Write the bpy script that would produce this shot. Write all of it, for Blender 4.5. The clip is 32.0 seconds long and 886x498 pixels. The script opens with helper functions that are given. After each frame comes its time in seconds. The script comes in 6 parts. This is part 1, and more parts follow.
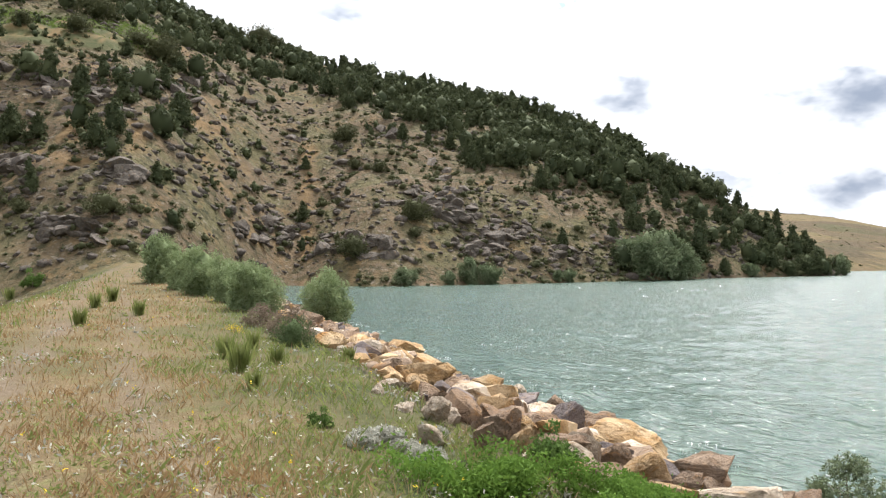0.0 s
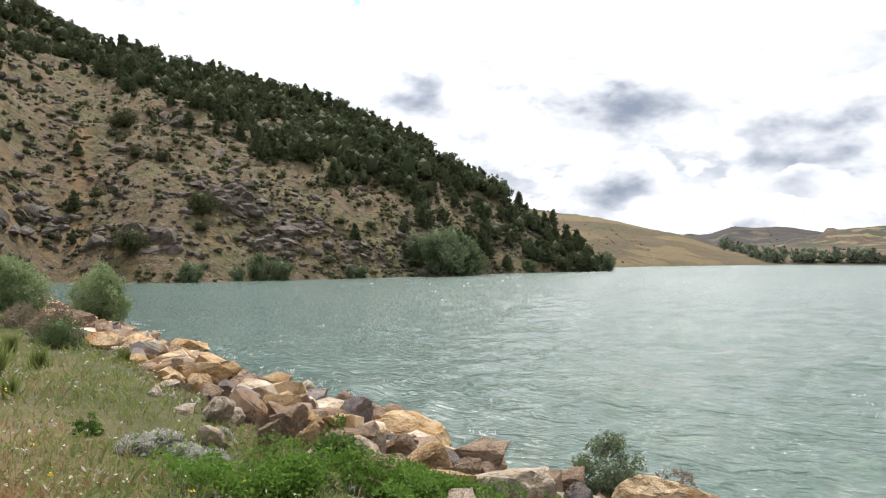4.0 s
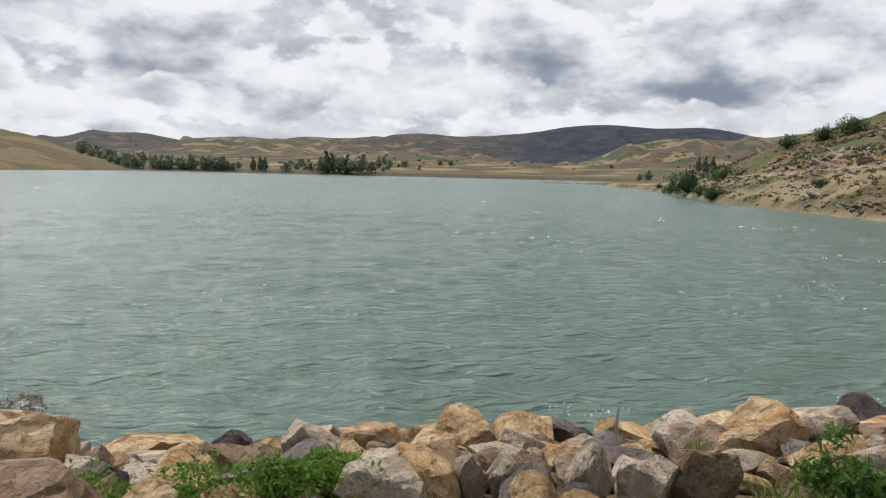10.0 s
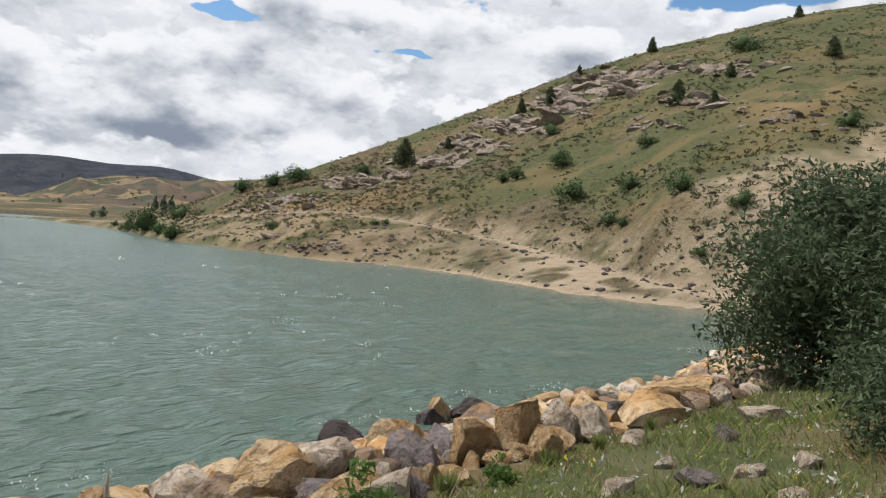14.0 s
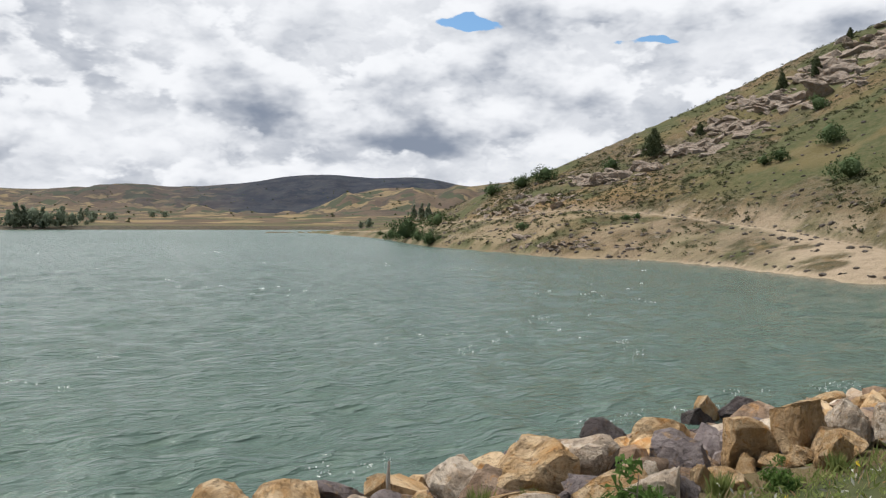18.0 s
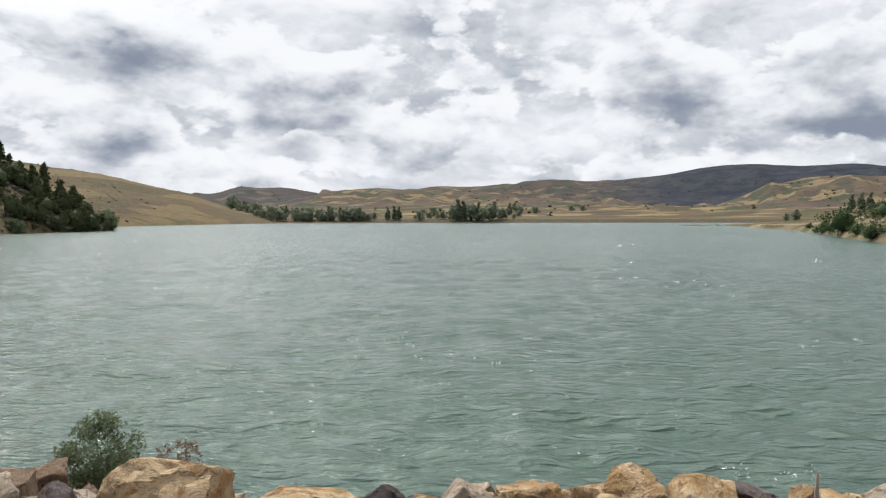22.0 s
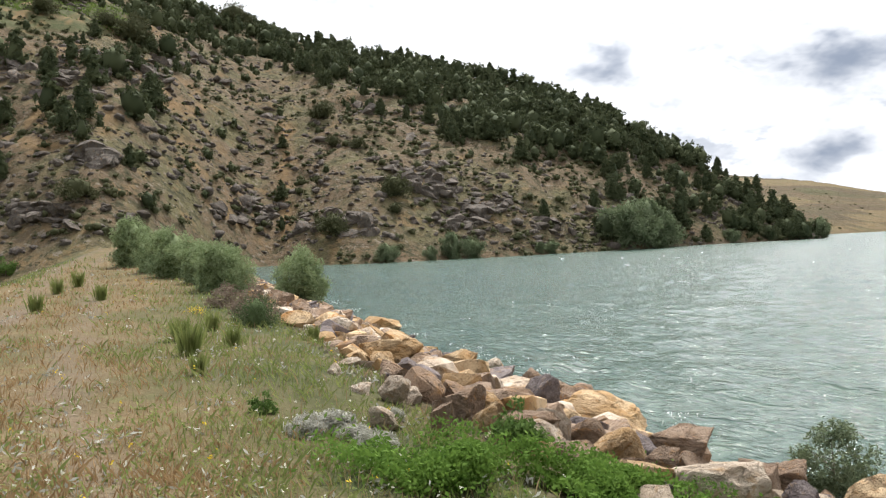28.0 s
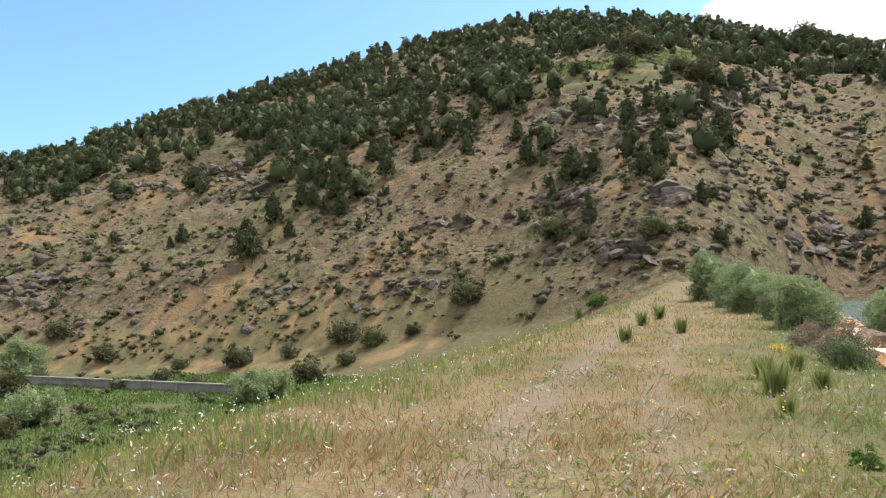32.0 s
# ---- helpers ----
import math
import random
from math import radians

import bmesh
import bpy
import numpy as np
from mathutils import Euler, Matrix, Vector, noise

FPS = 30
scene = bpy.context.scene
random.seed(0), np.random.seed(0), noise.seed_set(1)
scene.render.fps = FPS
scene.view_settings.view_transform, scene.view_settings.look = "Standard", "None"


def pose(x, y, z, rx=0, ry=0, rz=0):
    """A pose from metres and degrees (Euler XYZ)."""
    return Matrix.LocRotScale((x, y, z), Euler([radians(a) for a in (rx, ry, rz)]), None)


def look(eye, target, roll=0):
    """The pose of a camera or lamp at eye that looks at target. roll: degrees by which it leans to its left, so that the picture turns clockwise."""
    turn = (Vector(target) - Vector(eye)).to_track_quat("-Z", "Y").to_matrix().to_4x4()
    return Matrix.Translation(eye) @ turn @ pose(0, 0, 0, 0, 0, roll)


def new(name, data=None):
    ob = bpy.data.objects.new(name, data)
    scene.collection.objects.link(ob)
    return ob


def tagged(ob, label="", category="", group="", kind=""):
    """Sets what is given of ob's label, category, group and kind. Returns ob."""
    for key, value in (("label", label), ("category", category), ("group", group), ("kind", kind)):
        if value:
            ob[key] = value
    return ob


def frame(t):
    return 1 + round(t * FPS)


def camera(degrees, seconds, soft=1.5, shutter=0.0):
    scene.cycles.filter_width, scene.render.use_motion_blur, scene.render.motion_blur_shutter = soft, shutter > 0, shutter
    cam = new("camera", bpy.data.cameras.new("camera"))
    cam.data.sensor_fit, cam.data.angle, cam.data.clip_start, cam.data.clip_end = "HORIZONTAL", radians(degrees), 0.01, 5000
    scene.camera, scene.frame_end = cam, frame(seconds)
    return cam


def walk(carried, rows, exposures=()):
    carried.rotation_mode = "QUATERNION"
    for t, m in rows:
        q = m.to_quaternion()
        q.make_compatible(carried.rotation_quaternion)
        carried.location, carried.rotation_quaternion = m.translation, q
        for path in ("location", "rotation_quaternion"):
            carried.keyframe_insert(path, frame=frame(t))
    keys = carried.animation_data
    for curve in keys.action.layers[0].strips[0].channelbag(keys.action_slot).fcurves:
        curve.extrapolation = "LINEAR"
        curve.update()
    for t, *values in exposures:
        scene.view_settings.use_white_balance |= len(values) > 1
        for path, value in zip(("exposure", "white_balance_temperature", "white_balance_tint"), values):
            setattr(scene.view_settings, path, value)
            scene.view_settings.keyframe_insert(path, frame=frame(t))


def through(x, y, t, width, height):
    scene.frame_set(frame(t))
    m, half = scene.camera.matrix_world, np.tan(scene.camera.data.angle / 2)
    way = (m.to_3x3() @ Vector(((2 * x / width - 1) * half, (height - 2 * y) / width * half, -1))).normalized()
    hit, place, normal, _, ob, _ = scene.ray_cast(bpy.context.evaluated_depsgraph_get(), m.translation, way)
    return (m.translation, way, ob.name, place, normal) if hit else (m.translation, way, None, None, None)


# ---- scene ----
cam = camera(59.3, 32.0, soft=1.2)
PATH = [
    (0.0, pose(-0.410, -0.510, 3.540, 90.88, 0.25, -0.00)),
    (0.5, pose(-0.403, -0.520, 3.538, 91.07, 0.29, -1.95)),
    (1.0, pose(-0.394, -0.513, 3.539, 91.12, 0.16, -4.36)),
    (1.5, pose(-0.390, -0.519, 3.534, 91.00, 0.10, -6.60)),
    (2.0, pose(-0.377, -0.511, 3.531, 90.74, -0.07, -8.34)),
    (2.5, pose(-0.365, -0.521, 3.536, 90.47, 0.03, -10.34)),
    (4.5, pose(-0.353, -0.547, 3.543, 90.54, 0.01, -16.36)),
    (5.0, pose(-0.342, -0.561, 3.547, 90.48, 0.12, -17.60)),
    (5.5, pose(-0.340, -0.539, 3.539, 90.40, 0.31, -19.87)),
    (6.0, pose(-0.320, -0.502, 3.514, 89.41, 1.26, -23.35)),
    (6.5, pose(-0.240, -0.442, 3.505, 88.59, 1.14, -26.70)),
    (7.0, pose(-0.169, -0.414, 3.508, 88.59, -0.05, -31.07)),
    (7.5, pose(-0.149, -0.460, 3.512, 88.21, -0.48, -34.53)),
    (8.0, pose(-0.163, -0.498, 3.544, 87.70, -1.27, -41.12)),
    (8.5, pose(-0.235, -0.458, 3.579, 87.51, -0.50, -46.36)),
    (9.0, pose(-0.249, -0.382, 3.569, 87.32, -0.04, -51.20)),
    (9.5, pose(-0.216, -0.349, 3.558, 85.26, -0.53, -56.25)),
    (10.0, pose(-0.057, -0.295, 3.534, 84.21, -1.49, -59.80)),
    (10.5, pose(0.032, -0.246, 3.539, 84.39, -3.09, -64.82)),
    (11.0, pose(0.049, -0.157, 3.529, 85.71, -1.57, -71.33)),
    (11.5, pose(0.094, -0.031, 3.518, 86.20, -1.63, -78.67)),
    (12.0, pose(0.204, 0.042, 3.498, 86.09, -3.50, -81.76)),
    (12.5, pose(0.339, 0.119, 3.490, 85.99, -3.48, -86.11)),
    (13.0, pose(0.387, 0.202, 3.482, 87.78, -2.85, -93.95)),
    (13.5, pose(0.403, 0.249, 3.481, 88.46, -3.34, -96.59)),
    (14.0, pose(0.407, 0.256, 3.469, 88.90, -3.70, -98.28)),
    (14.5, pose(0.370, 0.256, 3.477, 88.75, -2.85, -95.12)),
    (15.0, pose(0.336, 0.257, 3.484, 88.66, -1.38, -92.55)),
    (15.5, pose(0.348, 0.243, 3.489, 88.42, -0.77, -89.15)),
    (17.5, pose(0.379, 0.272, 3.456, 88.19, -0.89, -84.03)),
    (18.0, pose(0.368, 0.283, 3.463, 88.13, -0.32, -80.06)),
    (18.5, pose(0.376, 0.290, 3.454, 87.77, -0.05, -77.12)),
    (19.0, pose(0.353, 0.306, 3.462, 87.49, 0.39, -73.43)),
    (19.5, pose(0.310, 0.323, 3.470, 87.44, 0.48, -70.10)),
    (20.0, pose(0.259, 0.333, 3.482, 87.52, 0.42, -66.40)),
    (20.5, pose(0.250, 0.316, 3.482, 87.45, -0.06, -63.33)),
    (21.0, pose(0.266, 0.287, 3.458, 87.31, -0.57, -59.33)),
    (21.5, pose(0.262, 0.286, 3.445, 87.54, -0.80, -54.84)),
    (22.0, pose(0.255, 0.276, 3.438, 87.53, 0.01, -50.25)),
    (22.5, pose(0.202, 0.271, 3.434, 86.71, 0.19, -46.59)),
    (23.0, pose(0.149, 0.318, 3.443, 85.95, -0.34, -42.59)),
    (23.5, pose(0.062, 0.388, 3.444, 85.53, 0.64, -37.80)),
    (24.0, pose(-0.006, 0.399, 3.451, 86.00, 0.62, -33.48)),
    (24.5, pose(-0.051, 0.394, 3.456, 86.38, 0.66, -29.86)),
    (25.0, pose(-0.078, 0.405, 3.459, 87.12, 0.74, -26.09)),
    (25.5, pose(-0.100, 0.393, 3.461, 87.37, 0.53, -22.98)),
    (27.5, pose(-0.030, 0.211, 3.439, 88.36, 2.06, -6.95)),
    (28.0, pose(-0.068, 0.215, 3.442, 89.06, 2.05, -1.20)),
    (28.5, pose(-0.094, 0.220, 3.448, 89.65, 2.11, 5.22)),
    (29.0, pose(-0.111, 0.215, 3.461, 90.24, 1.71, 11.21)),
    (29.5, pose(-0.126, 0.200, 3.471, 90.90, 1.38, 14.66)),
    (30.0, pose(-0.157, 0.222, 3.487, 93.75, 2.09, 16.19)),
    (30.5, pose(-0.186, 0.202, 3.501, 96.32, 2.26, 22.00)),
    (31.0, pose(-0.167, 0.129, 3.510, 95.81, 2.85, 26.96)),
    (31.5, pose(-0.173, 0.071, 3.504, 94.29, 3.17, 33.09)),
    (32.0, pose(-0.163, 0.061, 3.500, 93.13, 2.44, 39.18)),
]
walk(cam, PATH, [(0.0, 0.50), (2.0, 0.30), (5.0, 0.15), (9.0, -0.30), (14.0, -0.24), (20.0, -0.22), (25.0, -0.14), (28.0, 0.28), (30.0, 0.58), (32.0, 0.54)])

# ---------------------------------------------------------------- light
SUN_YAW, SUN_EL = -14.0, 57.0     # degrees: left of the y axis, above the horizon
sun_dir = Vector((-math.sin(radians(SUN_YAW)) * math.cos(radians(SUN_EL)),
                  math.cos(radians(SUN_YAW)) * math.cos(radians(SUN_EL)), math.sin(radians(SUN_EL))))
sun = new("sun", bpy.data.lights.new("sun", "SUN"))
sun.data.energy, sun.data.angle, sun.data.color = 4.4, radians(0.53), (1.0, 0.965, 0.91)
sun.matrix_world = look(sun_dir * 60, (0, 0, 0))
scene.view_settings.exposure = 0.0

# clouds: (yaw, elevation, half width, half height, weight) in degrees
GREY_CLOUDS = [
    (-26.0, 11.6, 5.4, 2.3, 0.9), (-39.3, 11.6, 3.8, 1.8, 0.72), (-39.9, 6.9, 4.2, 1.8, 0.72),
    (-28.6, 5.4, 4.2, 1.5, 0.8), (-57.6, 8.0, 6.5, 1.6, 0.7), (-77.6, 6.6, 4.6, 1.9, 0.95),
    (-66.5, 10.6, 5.2, 1.9, 0.6), (-90.3, 9.0, 4.4, 1.2, 0.75), (-14.2, 13.4, 3.6, 1.8, 0.5),
    (-51.0, 6.4, 4.6, 1.4, 0.4), (-70.0, 7.6, 4.0, 1.2, 0.6), (-47.0, 3.9, 9.0, 0.8, 0.35),
    (-104.0, 13.5, 6.0, 1.6, 0.3), (-33.0, 3.2, 8.0, 0.7, 0.3),
]
BLUE_GAPS = [
    (-7.2, 18.4, 1.4, 0.8, 1.0), (-81.5, 14.9, 2.2, 1.2, 1.0), (-94.7, 12.4, 2.4, 0.6, 0.8),
    (-119.0, 17.2, 7.0, 1.6, 0.9), (-2.8, 19.0, 1.8, 1.2, 1.0), (57.0, 17.0, 27.0, 13.0, 3.2), (9.0, 23.5, 13.0, 2.2, 1.6),
    (-100.0, 16.4, 5.0, 0.9, 0.6),
]


class Nodes:
    """Short writing of node trees."""

    def __init__(self, tree):
        self.tree = tree
        tree.nodes.clear()

    def add(self, kind, **values):
        node = self.tree.nodes.new(kind)
        for key, value in values.items():
            setattr(node, key, value)
        return node

    def link(self, a, b):
        self.tree.links.new(a, b)

    def set(self, socket, value):
        if hasattr(value, "is_output"):
            self.tree.links.new(value, socket)
        else:
            socket.default_value = value

    def math(self, op, a, b=0.0, c=0.0, clamp=False):
        n = self.add("ShaderNodeMath", operation=op, use_clamp=clamp)
        for s, v in zip(n.inputs, (a, b, c)):
            self.set(s, v)
        return n.outputs[0]

    def vec(self, op, a, b=(0, 0, 0)):
        n = self.add("ShaderNodeVectorMath", operation=op)
        self.set(n.inputs[0], a), self.set(n.inputs[1], b)
        return n.outputs["Value"] if op in ("LENGTH", "DOT_PRODUCT") else n.outputs["Vector"]

    def mix(self, f, a, b, kind="MIX"):
        n = self.add("ShaderNodeMix", data_type="RGBA", blend_type=kind)
        self.set(n.inputs[0], f)
        self.set(n.inputs[6], (*a, 1) if isinstance(a, tuple) and len(a) == 3 else a)
        self.set(n.inputs[7], (*b, 1) if isinstance(b, tuple) and len(b) == 3 else b)
        return n.outputs[2]

    def noise(self, v, scale, detail=4.0, rough=0.55, distort=0.0, out="Fac"):
        n = self.add("ShaderNodeTexNoise")
        self.set(n.inputs["Vector"], v)
        for key, value in (("Scale", scale), ("Detail", detail), ("Roughness", rough), ("Distortion", distort)):
            n.inputs[key].default_value = value
        return n.outputs[out]

    def ramp(self, f, lo, hi, a=0.0, b=1.0, smooth=True):
        n = self.add("ShaderNodeMapRange", interpolation_type="SMOOTHSTEP" if smooth else "LINEAR")
        self.set(n.inputs[0], f)
        for s, v in zip(n.inputs[1:5], (lo, hi, a, b)):
            s.default_value = v
        return n.outputs[0]

    def scaled(self, v, s):
        n = self.add("ShaderNodeVectorMath", operation="MULTIPLY")
        self.set(n.inputs[0], v)
        n.inputs[1].default_value = s if isinstance(s, tuple) else (s, s, s)
        return n.outputs[0]


def make_world():
    world = bpy.data.worlds.new("sky")
    scene.world = world
    world.use_nodes = True
    k = Nodes(world.node_tree)
    way = k.add("ShaderNodeTexCoord").outputs["Generated"]
    sky = k.add("ShaderNodeTexSky", sky_type="NISHITA", sun_disc=False)
    sky.sun_elevation, sky.sun_rotation = radians(SUN_EL), radians(-SUN_YAW)
    sky.air_density, sky.dust_density, sky.ozone_density = 1.0, 1.2, 1.2
    part = k.add("ShaderNodeSeparateXYZ")
    k.link(way, part.inputs[0])
    x, y, z = part.outputs
    # heaped cloud shapes, flattened towards the horizon
    stretched = k.scaled(way, (1.0, 1.0, 1.9))
    billow = k.noise(stretched, 5.5, 7.0, 0.56, 0.25)
    fine = k.noise(stretched, 16.0, 5.0, 0.6, 0.1)
    ruffle = k.scaled(k.vec("SUBTRACT", k.noise(stretched, 11.0, 4.0, 0.6, 0.0, "Color"), (0.5, 0.5, 0.5)), 0.16)

    def heap(v):
        n = k.add("ShaderNodeTexVoronoi", feature="SMOOTH_F1", normalize=True)
        k.link(k.vec("ADD", v, ruffle), n.inputs["Vector"])
        for key, value in (("Scale", 6.0), ("Detail", 3.0), ("Roughness", 0.55), ("Lacunarity", 2.3), ("Smoothness", 0.7)):
            n.inputs[key].default_value = value
        return n.outputs["Distance"]

    puff, puff_up = heap(stretched), heap(k.vec("ADD", stretched, (0.0, 0.0, 0.05)))
    wob = k.noise(stretched, 7.0, 4.0, 0.5, 0.0, "Color")
    wob = k.vec("SUBTRACT", wob, (0.5, 0.5, 0.5))
    wp = k.add("ShaderNodeSeparateXYZ")
    k.link(wob, wp.inputs[0])
    yaw = k.math("MULTIPLY", k.math("ARCTAN2", k.math("MULTIPLY", x, -1.0), y), 57.2958)
    el = k.math("MULTIPLY", k.math("ARCSINE", z), 57.2958)
    yaw = k.math("ADD", yaw, k.math("MULTIPLY", wp.outputs[0], 13.0))
    el = k.math("ADD", el, k.math("MULTIPLY", wp.outputs[1], 6.0))

    def spread(f):
        n = k.add("ShaderNodeCombineXYZ")
        for s in n.inputs:
            k.link(f, s)
        return n.outputs[0]

    def total(blobs):
        out = 0.0
        for a, e, w, h, s in blobs:
            dx = k.math("MULTIPLY", k.math("SUBTRACT", yaw, a), 1.0 / w)
            dy = k.math("MULTIPLY", k.math("SUBTRACT", el, e), 1.0 / h)
            d = k.math("MULTIPLY_ADD", dx, dx, k.math("MULTIPLY", dy, dy))
            g = k.math("MULTIPLY", k.math("EXPONENT", k.math("MULTIPLY", d, -0.8)), s)
            out = k.math("ADD", g, out)
        return out

    grey, gap = total([(a, e, w * 1.2, h, s * 0.9) for a, e, w, h, s in GREY_CLOUDS]), total(BLUE_GAPS)
    wide_grey = total([(a, e + 0.5, w * 2.0, h * 2.0, s * 0.5) for a, e, w, h, s in GREY_CLOUDS])
    el_here = el
    el = k.math("ADD", el_here, 1.3)
    grey_up = total([(a, e, w * 1.2, h, s * 0.9) for a, e, w, h, s in GREY_CLOUDS])
    # far soft layer
    lift = k.math("ADD", k.math("MAXIMUM", z, 0.0), 0.16)
    level = k.add("ShaderNodeCombineXYZ")
    k.set(level.inputs[0], k.math("DIVIDE", x, lift)), k.set(level.inputs[1], k.math("DIVIDE", y, lift))
    base = k.noise(level.outputs[0], 0.9, 3.0, 0.45)
    glare = k.ramp(k.vec("DOT_PRODUCT", way, tuple(sun_dir)), 0.50, 0.80, 0.0, 0.07)
    relief = k.math("SUBTRACT", puff, puff_up)
    shade = k.math("ADD", k.math("MULTIPLY_ADD", base, 0.9, k.math("MULTIPLY", relief, 0.8)), k.math("MULTIPLY", wide_grey, 0.16))
    shade = k.ramp(k.math("SUBTRACT", shade, glare), 0.21, 0.84, 0.0, 0.8)
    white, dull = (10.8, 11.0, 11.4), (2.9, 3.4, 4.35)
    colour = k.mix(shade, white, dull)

    # heaped layers in front: bright rims, grey bellies
    def bank_of_cloud(colour, shift, scale, blob, blob_up, lo, strength, edge):
        v = k.vec("ADD", stretched, shift)
        up = k.vec("ADD", v, (0.0, 0.0, 0.045))
        dense, dense_up = k.noise(v, scale, 5.0, 0.5), k.noise(up, scale, 4.0, 0.5)
        knobs, knobs_up = heap(v), heap(up)
        body = k.math("MULTIPLY_ADD", k.math("SUBTRACT", dense, 0.5), 1.5, k.math("MULTIPLY", k.math("SUBTRACT", 0.33, knobs), 0.9))
        above = k.math("MULTIPLY_ADD", k.math("SUBTRACT", dense_up, 0.5), 2.3, k.math("MULTIPLY", k.math("SUBTRACT", 0.33, knobs_up), 1.2))
        body, above = k.math("ADD", body, blob), k.math("ADD", above, blob_up)
        belly = k.ramp(k.math("SUBTRACT", above, glare), lo - 0.04, lo + 0.72, 0.0, strength)
        return k.mix(k.ramp(body, lo, lo + edge), colour, k.mix(belly, white, dull))

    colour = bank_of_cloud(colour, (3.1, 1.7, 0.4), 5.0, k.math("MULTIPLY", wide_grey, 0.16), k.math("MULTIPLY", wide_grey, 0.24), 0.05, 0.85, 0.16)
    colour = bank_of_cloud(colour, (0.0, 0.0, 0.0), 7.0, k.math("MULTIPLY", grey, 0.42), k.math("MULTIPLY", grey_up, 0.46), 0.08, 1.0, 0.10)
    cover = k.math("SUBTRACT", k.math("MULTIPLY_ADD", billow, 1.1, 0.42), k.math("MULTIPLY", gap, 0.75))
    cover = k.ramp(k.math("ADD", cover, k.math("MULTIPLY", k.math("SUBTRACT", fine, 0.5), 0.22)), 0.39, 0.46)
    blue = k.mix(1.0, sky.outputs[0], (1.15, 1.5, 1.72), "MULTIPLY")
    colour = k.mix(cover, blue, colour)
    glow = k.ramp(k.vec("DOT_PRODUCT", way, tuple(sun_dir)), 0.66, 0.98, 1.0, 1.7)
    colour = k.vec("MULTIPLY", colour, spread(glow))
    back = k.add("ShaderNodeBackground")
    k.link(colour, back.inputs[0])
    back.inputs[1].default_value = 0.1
    k.link(back.outputs[0], k.add("ShaderNodeOutputWorld").inputs[0])


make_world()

# ---------------------------------------------------------------- materials
def material(name):
    m = bpy.data.materials.new(name)
    m.use_nodes = True
    return m, Nodes(m.node_tree)


def finish(k, colour, rough=0.8, bump=None, strength=0.5, distance=0.05, spec=0.3, **more):
    b = k.add("ShaderNodeBsdfPrincipled")
    k.set(b.inputs["Base Color"], (*colour, 1) if isinstance(colour, tuple) else colour)
    k.set(b.inputs["Roughness"], rough)
    b.inputs["Specular IOR Level"].default_value = spec
    for key, value in more.items():
        k.set(b.inputs[key.replace("_", " ")], value)
    if bump is not None:
        n = k.add("ShaderNodeBump")
        n.inputs["Strength"].default_value, n.inputs["Distance"].default_value = strength, distance
        k.link(bump, n.inputs["Height"])
        k.link(n.outputs[0], b.inputs["Normal"])
    k.link(b.outputs[0], k.add("ShaderNodeOutputMaterial").inputs[0])
    return b


def place(k):
    return k.add("ShaderNodeNewGeometry").outputs["Position"]


